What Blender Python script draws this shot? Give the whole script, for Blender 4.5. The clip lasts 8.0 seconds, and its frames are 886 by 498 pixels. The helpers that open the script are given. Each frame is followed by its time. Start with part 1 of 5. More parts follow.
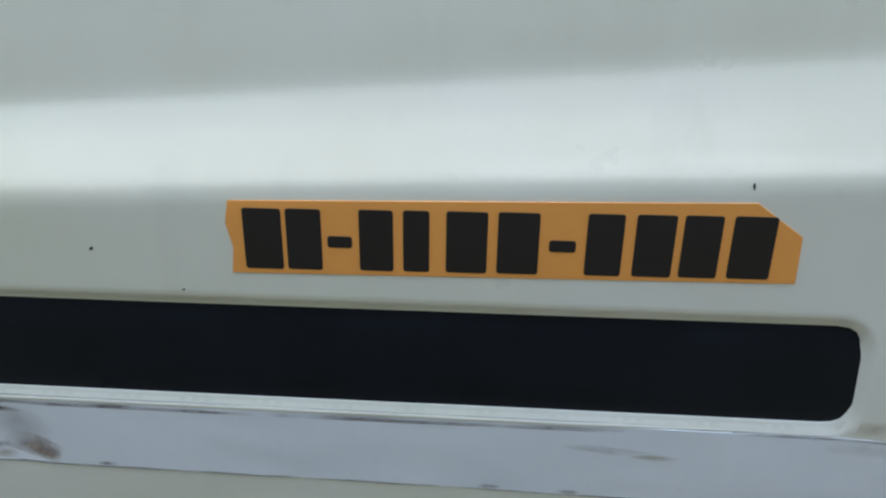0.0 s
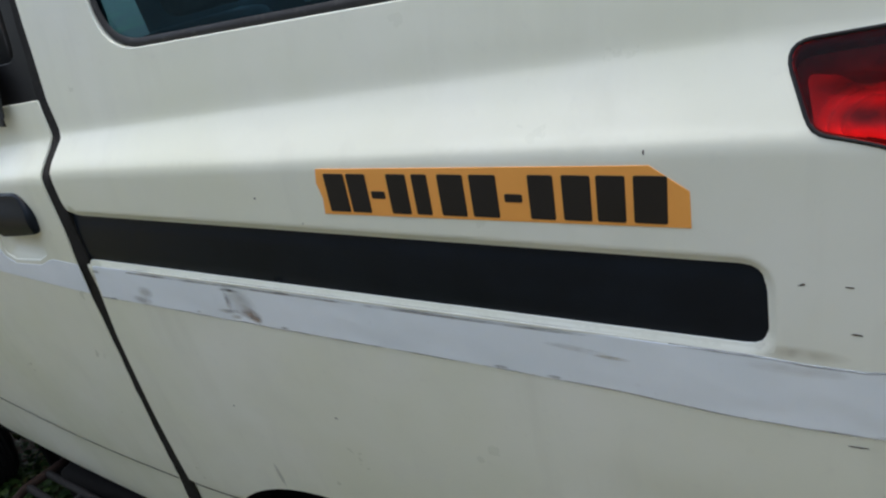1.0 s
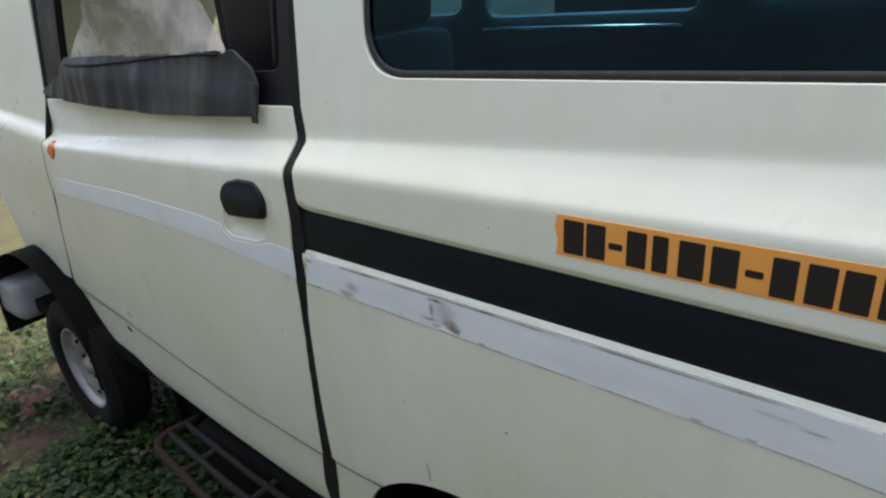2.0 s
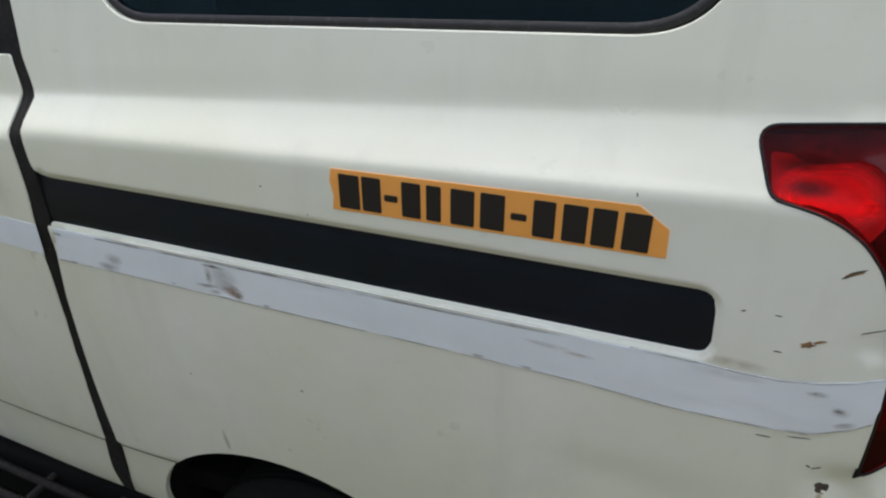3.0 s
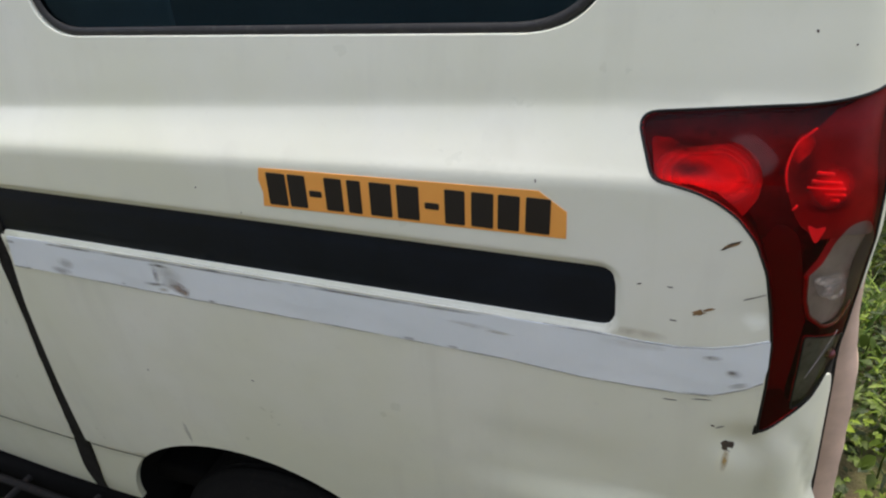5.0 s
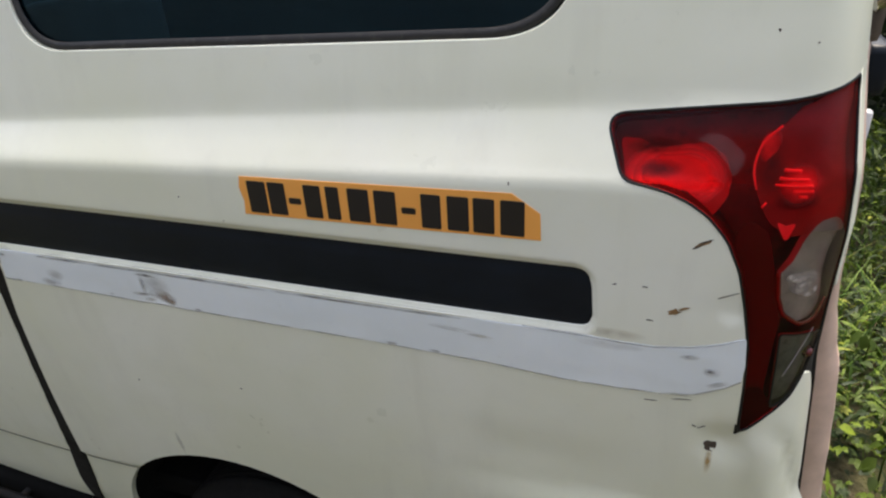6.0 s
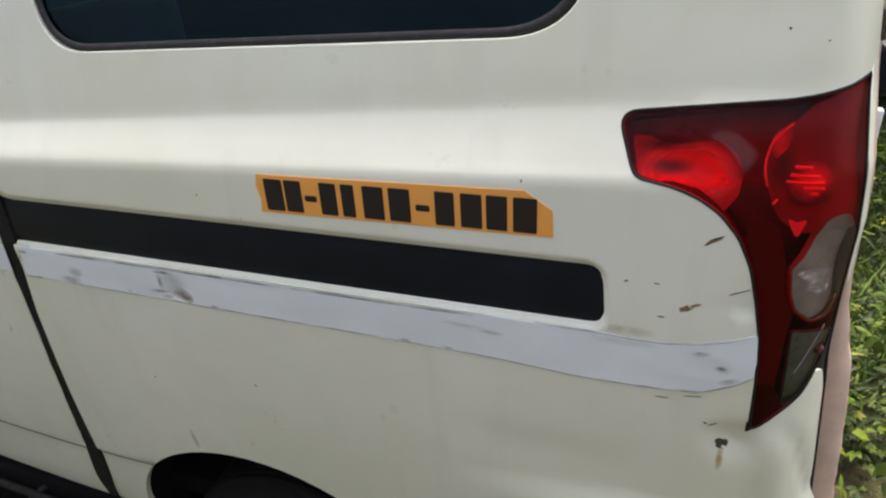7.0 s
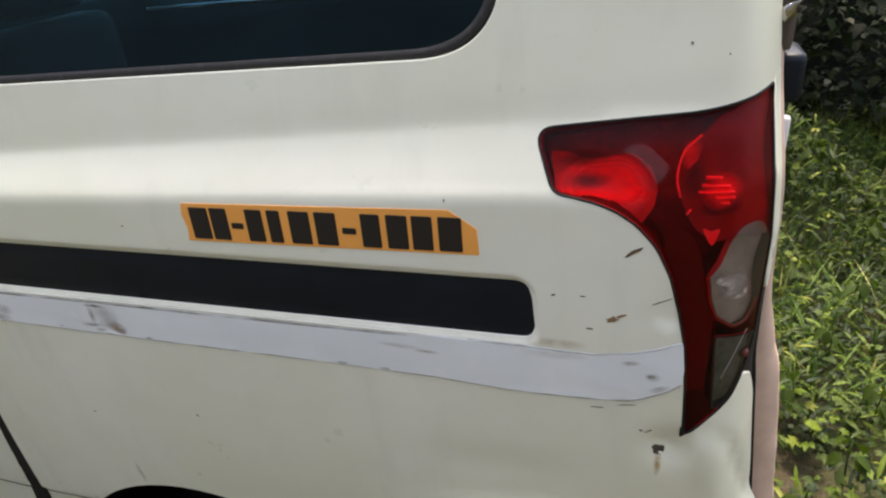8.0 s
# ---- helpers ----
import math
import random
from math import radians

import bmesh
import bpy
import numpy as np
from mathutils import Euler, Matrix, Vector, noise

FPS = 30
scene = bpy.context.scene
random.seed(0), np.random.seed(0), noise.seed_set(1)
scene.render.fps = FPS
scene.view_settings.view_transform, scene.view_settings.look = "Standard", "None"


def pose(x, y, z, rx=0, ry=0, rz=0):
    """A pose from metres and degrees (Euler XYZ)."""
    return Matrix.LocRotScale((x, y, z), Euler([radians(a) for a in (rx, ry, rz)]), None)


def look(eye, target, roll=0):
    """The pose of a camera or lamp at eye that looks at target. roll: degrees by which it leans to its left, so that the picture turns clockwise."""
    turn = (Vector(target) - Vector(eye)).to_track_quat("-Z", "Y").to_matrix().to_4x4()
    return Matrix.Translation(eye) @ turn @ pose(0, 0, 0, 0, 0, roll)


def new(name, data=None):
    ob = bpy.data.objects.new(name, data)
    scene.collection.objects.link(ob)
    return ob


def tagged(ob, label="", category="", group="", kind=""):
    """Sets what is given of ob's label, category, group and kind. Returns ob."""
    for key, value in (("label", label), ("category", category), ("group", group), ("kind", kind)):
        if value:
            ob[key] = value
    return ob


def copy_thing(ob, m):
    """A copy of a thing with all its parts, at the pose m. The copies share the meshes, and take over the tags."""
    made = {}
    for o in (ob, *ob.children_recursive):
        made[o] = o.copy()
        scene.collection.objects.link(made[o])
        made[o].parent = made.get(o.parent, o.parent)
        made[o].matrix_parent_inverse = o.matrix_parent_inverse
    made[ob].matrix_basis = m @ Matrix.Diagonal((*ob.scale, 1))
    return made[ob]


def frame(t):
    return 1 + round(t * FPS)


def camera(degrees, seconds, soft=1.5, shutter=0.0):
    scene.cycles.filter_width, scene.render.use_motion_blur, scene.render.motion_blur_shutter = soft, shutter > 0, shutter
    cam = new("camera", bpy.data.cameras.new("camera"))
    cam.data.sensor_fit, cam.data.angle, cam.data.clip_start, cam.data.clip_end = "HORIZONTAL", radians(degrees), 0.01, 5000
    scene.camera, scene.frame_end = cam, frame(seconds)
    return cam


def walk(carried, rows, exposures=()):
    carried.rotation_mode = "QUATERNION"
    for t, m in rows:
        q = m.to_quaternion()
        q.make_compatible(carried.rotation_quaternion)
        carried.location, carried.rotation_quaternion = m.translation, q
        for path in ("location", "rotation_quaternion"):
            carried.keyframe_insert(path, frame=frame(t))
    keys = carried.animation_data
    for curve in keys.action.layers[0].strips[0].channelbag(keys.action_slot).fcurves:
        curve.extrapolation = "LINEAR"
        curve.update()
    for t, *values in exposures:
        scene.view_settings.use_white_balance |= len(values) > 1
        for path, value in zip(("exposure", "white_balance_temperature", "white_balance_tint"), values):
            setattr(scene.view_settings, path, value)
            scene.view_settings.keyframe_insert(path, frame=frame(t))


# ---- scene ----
cam = camera(66.9, 8.0, soft=2.2)
PATH = [
    (0, (0.186, -0.467, 1.424), (0.092, 1.398, 0.708), 0.8),
    (0.2, (0.26, -0.512, 1.424), (-0.029, 1.37, 0.811), -2.8),
    (0.5, (0.434, -0.565, 1.439), (-0.176, 1.195, 0.711), -5.5),
    (1, (0.514, -0.579, 1.517), (-0.431, 0.949, 0.637), -10.7),
    (1.2, (0.5, -0.619, 1.509), (-0.661, 0.813, 0.735), -8.0),
    (2.3, (0.367, -0.743, 1.625), (-0.7, 0.724, 0.783), -1.0),
    (2.4, (0.356, -0.741, 1.609), (-0.561, 0.825, 0.768), -0.1),
    (2.5, (0.347, -0.707, 1.622), (-0.385, 0.879, 0.649), -1.0),
    (3, (0.407, -0.699, 1.616), (-0.182, 0.931, 0.617), -0.3),
    (3.5, (0.435, -0.702, 1.627), (-0.154, 0.913, 0.606), -0.9),
    (4, (0.454, -0.71, 1.627), (-0.116, 0.899, 0.585), -2.0),
    (4.5, (0.464, -0.718, 1.631), (-0.092, 0.907, 0.605), -1.8),
    (5, (0.509, -0.722, 1.637), (-0.047, 0.91, 0.622), -2.2),
    (5.2, (0.493, -0.726, 1.627), (0.004, 0.948, 0.648), -1.8),
    (6.3, (0.561, -0.72, 1.633), (-0.038, 0.912, 0.646), -3.8),
    (6.5, (0.548, -0.733, 1.625), (-0.04, 0.921, 0.666), -3.3),
    (7, (0.55, -0.738, 1.627), (-0.061, 0.902, 0.659), -3.7),
    (7.5, (0.574, -0.73, 1.632), (-0.034, 0.895, 0.638), -4.6),
    (8, (0.6, -0.713, 1.638), (0.073, 0.963, 0.683), -4.9),
]
EXPOSURES = [(0.0, 1.71, 6280, 5), (0.5, 1.79, 6520, 7), (1.0, 1.79, 6660, 7), (2.5, 1.86, 6800, 8), (3.5, 1.86, 6920, 10), (4.5, 1.86, 7000, 10), (6.5, 1.87, 7140, 12), (8.0, 1.93, 7200, 13)]
walk(cam, [(t, look(eye, target, roll)) for t, eye, target, roll in PATH], EXPOSURES)

# ---- light ----
world = bpy.data.worlds.new("world")
scene.world = world
world.use_nodes = True
wt = world.node_tree
sky = wt.nodes.new("ShaderNodeTexSky")
sky.sky_type = "NISHITA"
sky.sun_disc = False
sky.sun_elevation, sky.sun_rotation = radians(66), radians(-8)
sky.air_density, sky.dust_density, sky.ozone_density = 1.0, 6.0, 1.0
grey = wt.nodes.new("ShaderNodeHueSaturation")
grey.inputs["Saturation"].default_value = 0.88
wt.links.new(sky.outputs[0], grey.inputs["Color"])
wt.links.new(grey.outputs[0], wt.nodes["Background"].inputs[0])
wt.nodes["Background"].inputs[1].default_value = 0.15
sun = new("sun", bpy.data.lights.new("sun", "SUN"))
sun.data.energy, sun.data.angle, sun.data.color = 1.4, radians(28), (1.0, 0.97, 0.92)
sun.matrix_world = look((0, 0, 10), (-0.05, -0.405, 9.09))


# ---- materials ----
def material(name):
    m = bpy.data.materials.new(name)
    m.use_nodes = True
    return m, m.node_tree, m.node_tree.nodes["Principled BSDF"]


def node(nt, kind, **values):
    n = nt.nodes.new(kind)
    for key, value in values.items():
        n.inputs[key.replace("_", " ")].default_value = value
    return n


def blend(nt, factor, a, b):
    """Mixes two colours by a factor; each is a socket or a tuple."""
    n = nt.nodes.new("ShaderNodeMix")
    n.data_type = "RGBA"
    for i, v in ((0, factor), (6, a), (7, b)):
        if isinstance(v, bpy.types.NodeSocket):
            nt.links.new(v, n.inputs[i])
        elif i:
            n.inputs[i].default_value = (*v, 1)
        else:
            n.inputs[0].default_value = v
    return n.outputs[2]


def ramp(nt, socket, lo, hi, a=0.0, b=1.0):
    n = nt.nodes.new("ShaderNodeMapRange")
    nt.links.new(socket, n.inputs[0])
    for i, v in enumerate((lo, hi, a, b)):
        n.inputs[i + 1].default_value = v
    return n.outputs[0]


def noise_at(nt, scale, detail=4.0, stretch=(1, 1, 1), rough=0.55):
    co = nt.nodes.new("ShaderNodeTexCoord")
    mp = nt.nodes.new("ShaderNodeMapping")
    mp.inputs["Scale"].default_value = stretch
    nt.links.new(co.outputs["Object"], mp.inputs[0])
    n = node(nt, "ShaderNodeTexNoise", Scale=scale, Detail=detail, Roughness=rough)
    nt.links.new(mp.outputs[0], n.inputs["Vector"])
    return n.outputs["Fac"]


def relief(nt, bsdf, socket, strength, distance):
    b = node(nt, "ShaderNodeBump", Strength=strength, Distance=distance)
    nt.links.new(socket, b.inputs["Height"])
    nt.links.new(b.outputs[0], bsdf.inputs["Normal"])


def plain(name, colour, rough, spread=0.15, scale=9.0, metal=0.0, bump=0.0, fine=90.0, worn=None, gloss=0.5):
    """A surface with wide and fine variation of its colour and gloss."""
    m, nt, p = material(name)
    wide, grain = noise_at(nt, scale), noise_at(nt, fine, 6.0)
    dark = tuple(c * (1 - spread) for c in colour)
    c = blend(nt, ramp(nt, wide, 0.35, 0.7), dark, colour)
    c = blend(nt, ramp(nt, grain, 0.55, 0.75, 0.0, 0.5), c, worn or tuple(c0 * (1 - 1.6 * spread) for c0 in colour))
    nt.links.new(c, p.inputs["Base Color"])
    nt.links.new(ramp(nt, wide, 0.3, 0.7, rough * 0.85, min(1, rough * 1.2)), p.inputs["Roughness"])
    p.inputs["Metallic"].default_value = metal
    p.inputs["Specular IOR Level"].default_value = gloss
    if bump:
        relief(nt, p, grain, bump, 0.002)
    return m


def white_paint():
    m, nt, p = material("white_paint")
    wide, mid, grain, streak = noise_at(nt, 2.2), noise_at(nt, 11.0, 6.0), noise_at(nt, 60.0, 8.0), noise_at(nt, 14.0, 5.0, (1, 1, 0.12))
    c = blend(nt, ramp(nt, wide, 0.38, 0.66), (0.745, 0.750, 0.590), (0.812, 0.812, 0.705))
    c = blend(nt, ramp(nt, mid, 0.50, 0.78, 0.0, 0.22), c, (0.66, 0.655, 0.57))
    c = blend(nt, ramp(nt, streak, 0.55, 0.85, 0.0, 0.30), c, (0.56, 0.55, 0.45))
    c = blend(nt, ramp(nt, grain, 0.62, 0.8, 0.0, 0.18), c, (0.58, 0.57, 0.50))
    nt.links.new(c, p.inputs["Base Color"])
    nt.links.new(ramp(nt, mid, 0.3, 0.7, 0.27, 0.42), p.inputs["Roughness"])
    p.inputs["Specular IOR Level"].default_value = 0.5
    relief(nt, p, noise_at(nt, 4.0, 2.0), 0.12, 0.03)
    return m


def tape_film():
    m, nt, p = material("tape_film")
    wide, grain, crease = noise_at(nt, 7.0), noise_at(nt, 70.0, 8.0), noise_at(nt, 18.0, 4.0, (1, 1, 0.25))
    c = blend(nt, ramp(nt, wide, 0.35, 0.7), (0.765, 0.812, 0.825), (0.83, 0.868, 0.880))
    c = blend(nt, ramp(nt, crease, 0.60, 0.8, 0.0, 0.22), c, (0.57, 0.585, 0.59))
    c = blend(nt, ramp(nt, grain, 0.64, 0.80, 0.0, 0.25), c, (0.50, 0.48, 0.47))
    nt.links.new(c, p.inputs["Base Color"])
    p.inputs["Roughness"].default_value = 0.42
    relief(nt, p, crease, 0.25, 0.004)
    return m


def glass(name, tint, gloss=1.0, rough=0.02, sheen=(1, 1, 1)):
    """A thin tinted pane: the light goes through with the tint, with the gloss of glass on it."""
    m = bpy.data.materials.new(name)
    m.use_nodes = True
    nt = m.node_tree
    nt.nodes.remove(nt.nodes["Principled BSDF"])
    t = nt.nodes.new("ShaderNodeBsdfTransparent")
    t.inputs[0].default_value = (*tint, 1)
    g = nt.nodes.new("ShaderNodeBsdfGlossy")
    g.inputs["Roughness"].default_value = rough
    g.inputs["Color"].default_value = (*sheen, 1)
    f = nt.nodes.new("ShaderNodeFresnel")
    f.inputs["IOR"].default_value = 1.5
    mix = nt.nodes.new("ShaderNodeMixShader")
    k = nt.nodes.new("ShaderNodeMath")
    k.operation = "MULTIPLY"
    k.inputs[1].default_value = gloss
    nt.links.new(f.outputs[0], k.inputs[0])
    nt.links.new(k.outputs[0], mix.inputs[0])
    nt.links.new(t.outputs[0], mix.inputs[1])
    nt.links.new(g.outputs[0], mix.inputs[2])
    nt.links.new(mix.outputs[0], nt.nodes["Material Output"].inputs[0])
    return m


def film_plastic():
    """Clear creased plastic sheet, a little milky."""
    m, nt, p = material("film_plastic")
    crease = noise_at(nt, 6.0, 4.0)
    p.inputs["Base Color"].default_value = (0.80, 0.76, 0.70, 1)
    p.inputs["Roughness"].default_value = 0.12
    relief(nt, p, crease, 0.5, 0.03)
    t = nt.nodes.new("ShaderNodeBsdfTransparent")
    mix = nt.nodes.new("ShaderNodeMixShader")
    nt.links.new(ramp(nt, crease, 0.36, 0.64, 0.10, 0.80), mix.inputs[0])
    nt.links.new(t.outputs[0], mix.inputs[1])
    nt.links.new(p.outputs[0], mix.inputs[2])
    nt.links.new(mix.outputs[0], nt.nodes["Material Output"].inputs[0])
    return m


def leaf_material(name, dark, light, dry):
    m, nt, p = material(name)
    isl = nt.nodes.new("ShaderNodeNewGeometry").outputs["Random Per Island"]
    grain = noise_at(nt, 120.0, 3.0)
    uneven = nt.nodes.new("ShaderNodeMath")
    uneven.operation = "POWER"
    uneven.inputs[1].default_value = 2.4
    nt.links.new(isl, uneven.inputs[0])
    c = blend(nt, uneven.outputs[0], dark, light)
    c = blend(nt, ramp(nt, isl, 0.93, 0.97), c, dry)
    c = blend(nt, ramp(nt, grain, 0.5, 0.8, 0.0, 0.5), c, tuple(v * 0.6 for v in dark))
    nt.links.new(c, p.inputs["Base Color"])
    p.inputs["Roughness"].default_value = 0.6
    p.inputs["Specular IOR Level"].default_value = 0.3
    tr = nt.nodes.new("ShaderNodeBsdfTranslucent")
    nt.links.new(c, tr.inputs[0])
    mix = nt.nodes.new("ShaderNodeMixShader")
    mix.inputs[0].default_value = 0.3
    nt.links.new(p.outputs[0], mix.inputs[1])
    nt.links.new(tr.outputs[0], mix.inputs[2])
    nt.links.new(mix.outputs[0], nt.nodes["Material Output"].inputs[0])
    return m


def soil():
    m, nt, p = material("soil")
    wide, mid, grain = noise_at(nt, 1.3, 5.0), noise_at(nt, 9.0, 6.0), noise_at(nt, 70.0, 8.0)
    c = blend(nt, ramp(nt, mid, 0.35, 0.7), (0.028, 0.018, 0.009), (0.065, 0.043, 0.021))
    c = blend(nt, ramp(nt, wide, 0.45, 0.62, 0.0, 0.7), c, (0.048, 0.062, 0.014))
    c = blend(nt, ramp(nt, grain, 0.55, 0.75, 0.0, 0.6), c, (0.03, 0.022, 0.014))
    nt.links.new(c, p.inputs["Base Color"])
    p.inputs["Roughness"].default_value = 0.95
    relief(nt, p, grain, 0.8, 0.02)
    return m


PAINT = white_paint()
TAPE = tape_film()
BLACK_PLASTIC = plain("black_plastic", (0.0085, 0.0125, 0.0185), 0.36, 0.25, 12, bump=0.1, fine=240, gloss=0.18)
BLACK_FRAME = plain("black_frame", (0.0065, 0.0065, 0.007), 0.5, 0.3, gloss=0.3)
RUBBER = plain("rubber", (0.022, 0.021, 0.020), 0.65, 0.35, 15, bump=0.3, worn=(0.07, 0.065, 0.055))
SEAL = plain("door_seal", (0.021, 0.019, 0.0165), 0.8, 0.75, 14, bump=0.4, worn=(0.045, 0.040, 0.033), gloss=0.25)
# Grey for the shadow line of the pressed step.
JOINT = plain("joint_shade", (0.10, 0.095, 0.08), 0.8, 0.5, 12)
TYRE = plain("tyre_rubber", (0.008, 0.0075, 0.007), 0.9, 0.3, 8, bump=0.4, worn=(0.02, 0.016, 0.012), gloss=0.2)
STEEL = plain("wheel_steel", (0.42, 0.41, 0.40), 0.45, 0.3, 14, metal=0.5, bump=0.2, worn=(0.18, 0.12, 0.08))
RUSTY = plain("rusty_pipe", (0.030, 0.018, 0.013), 0.8, 0.4, 6, bump=0.5, worn=(0.065, 0.024, 0.013), gloss=0.2)
DARK_STEEL = plain("dark_steel", (0.016, 0.0145, 0.013), 0.75, 0.4, 8, bump=0.4, worn=(0.07, 0.04, 0.025), gloss=0.25)
UNDERSIDE = plain("underseal", (0.008, 0.0075, 0.007), 0.95, 0.4, 6, bump=0.5, gloss=0.1)
ORANGE = plain("orange_vinyl", (0.93, 0.40, 0.085), 0.45, 0.04, 10)
INK = plain("black_ink", (0.012, 0.009, 0.008), 0.5, 0.1)
RUST = plain("rust", (0.36, 0.21, 0.085), 0.9, 0.5, 60, bump=0.5, fine=300, worn=(0.03, 0.02, 0.015))
SCUFF = plain("scuff", (0.09, 0.065, 0.045), 0.8, 0.5, 80, fine=300)
def thin_dirt(name, colour, most, scale=70.0):
    """Dirt or a grey tint that lies thinly and in patches over what is beneath."""
    m, nt, p = material(name)
    grain = noise_at(nt, scale, 5.0)
    nt.links.new(blend(nt, grain, tuple(c * 0.6 for c in colour), colour), p.inputs["Base Color"])
    p.inputs["Roughness"].default_value = 0.85
    t = nt.nodes.new("ShaderNodeBsdfTransparent")
    mix = nt.nodes.new("ShaderNodeMixShader")
    nt.links.new(ramp(nt, grain, 0.36, 0.62, 0.0, most), mix.inputs[0])
    nt.links.new(t.outputs[0], mix.inputs[1])
    nt.links.new(p.outputs[0], mix.inputs[2])
    nt.links.new(mix.outputs[0], nt.nodes["Material Output"].inputs[0])
    return m


def soft_patch(name, colour, most, scale=60.0, core=0.25, rough=0.85, metal=0.0, thin=0.25):
    """A stain or painted reflection that is thickest in its middle and fades out towards its edge."""
    m, nt, p = material(name)
    grain = noise_at(nt, scale, 5.0)
    nt.links.new(blend(nt, grain, tuple(c * 0.65 for c in colour), colour), p.inputs["Base Color"])
    p.inputs["Roughness"].default_value = rough
    p.inputs["Metallic"].default_value = metal
    co = nt.nodes.new("ShaderNodeTexCoord")
    flat = nt.nodes.new("ShaderNodeVectorMath")
    flat.operation = "MULTIPLY_ADD"
    flat.inputs[1].default_value, flat.inputs[2].default_value = (2, 0, 2), (-1, 0, -1)
    nt.links.new(co.outputs["Generated"], flat.inputs[0])
    far = nt.nodes.new("ShaderNodeVectorMath")
    far.operation = "LENGTH"
    nt.links.new(flat.outputs[0], far.inputs[0])
    k = nt.nodes.new("ShaderNodeMath")
    k.operation = "MULTIPLY"
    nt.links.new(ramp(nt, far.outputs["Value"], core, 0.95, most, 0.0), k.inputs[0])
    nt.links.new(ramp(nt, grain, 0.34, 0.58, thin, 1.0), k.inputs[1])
    t = nt.nodes.new("ShaderNodeBsdfTransparent")
    mix = nt.nodes.new("ShaderNodeMixShader")
    nt.links.new(k.outputs[0], mix.inputs[0])
    nt.links.new(t.outputs[0], mix.inputs[1])
    nt.links.new(p.outputs[0], mix.inputs[2])
    nt.links.new(mix.outputs[0], nt.nodes["Material Output"].inputs[0])
    return m


STAIN_DARK = soft_patch("stain_dark", (0.17, 0.14, 0.115), 0.75, 70.0)
STAIN_GREY = soft_patch("stain_grey", (0.42, 0.40, 0.375), 0.50, 26.0)
STAIN_BROWN = soft_patch("stain_brown", (0.40, 0.30, 0.225), 0.75, 40.0)
STAIN_TAN = soft_patch("stain_tan", (0.54, 0.44, 0.28), 0.50, 16.0)
STAIN_RUN = soft_patch("stain_run", (0.60, 0.38, 0.12), 0.70, 40.0)
STAIN_PALE = soft_patch("stain_pale", (0.56, 0.53, 0.48), 0.38, 12.0)
WALL = plain("lamp_wall", (0.05, 0.042, 0.042), 0.5, 0.3)
LIP_GREY = thin_dirt("lip_grey", (0.46, 0.44, 0.40), 0.42, 7.0)
EDGE = thin_dirt("tape_dirt", (0.34, 0.31, 0.28), 0.60, 13.0)
FABRIC = plain("black_canvas", (0.023, 0.024, 0.026), 0.55, 0.35, 10, bump=0.4, fine=220)
SEAT = plain("seat_cloth", (0.022, 0.023, 0.026), 0.85, 0.3, 10, bump=0.3)
TRIM = plain("cabin_trim", (0.07, 0.095, 0.12), 0.7, 0.3, 6)
CHROME = plain("dull_chrome", (0.62, 0.60, 0.58), 0.18, 0.2, 20, metal=1.0)
PINKISH = plain("weathered_paint", (0.70, 0.50, 0.40), 0.42, 0.30, 14, bump=0.15, fine=45, worn=(0.46, 0.33, 0.26))
HOUSING = plain("lamp_housing", (0.27, 0.225, 0.225), 0.45, 0.6, 18)
BOWL_COAT = plain("bowl_coat", (0.18, 0.16, 0.16), 0.45, 0.35, 30)
DULL_COAT = plain("dull_coat", (0.34, 0.31, 0.31), 0.45, 0.35, 30)
# Soft layers that paint dark and bright reflections inside the tail lamp.
SHADOW_COAT = soft_patch("dark_reflection", (0.012, 0.010, 0.012), 0.80, 14.0, 0.2)
SOFT_WHITE = soft_patch("painted_sheen", (0.99, 0.97, 0.96), 1.0, 16.0, 0.68, 0.4, 0.0, 0.75)
SOFT_METAL = soft_patch("bright_reflection", (0.97, 0.95, 0.94), 1.0, 22.0, 0.35, 0.33, 1.0)
RIB_COAT = plain("rib_coat", (0.92, 0.88, 0.86), 0.4, 0.15, 40)
GLINT = soft_patch("glint", (0.95, 0.94, 0.92), 0.95, 90.0, 0.3, 0.25, 0.3)
VEIL = soft_patch("milky_cover", (0.62, 0.60, 0.58), 0.60, 60.0, 0.5, 0.3)
# Faint grey layer that paints a reflection onto the red lens.
LENS_SHEEN = soft_patch("lens_sheen", (0.36, 0.27, 0.29), 0.11, 20.0, 0.75, 0.5, 0.0, 0.6)
AMBER_GREY = plain("smoked_reflector", (0.40, 0.37, 0.335), 0.35, 0.4, 40, metal=0.2, bump=0.6, fine=80)
AMBER = plain("amber_lens", (0.75, 0.16, 0.03), 0.2, 0.1)
RED_LENS = glass("red_lens", (1.0, 0.045, 0.06), 0.26, 0.28)
CLEAR_LENS = glass("clear_lens", (0.85, 0.80, 0.76), 0.6, 0.05)
SMOKED_LENS = glass("smoked_lens", (0.50, 0.49, 0.44), 0.6, 0.05)
TINTED = glass("tinted_glass", (0.07, 0.21, 0.33), 1.0, 0.01, (0.45, 0.78, 1.0))
FAR_GLASS = glass("clear_glass", (0.75, 0.80, 0.82), 0.8, 0.01)
PLASTIC_SHEET = film_plastic()
SOIL = soil()
WEED = leaf_material("weed_leaf", (0.006, 0.021, 0.002), (0.115, 0.180, 0.006), (0.20, 0.22, 0.03))
GRASS = leaf_material("grass_blade", (0.045, 0.10, 0.012), (0.16, 0.24, 0.03), (0.36, 0.33, 0.12))
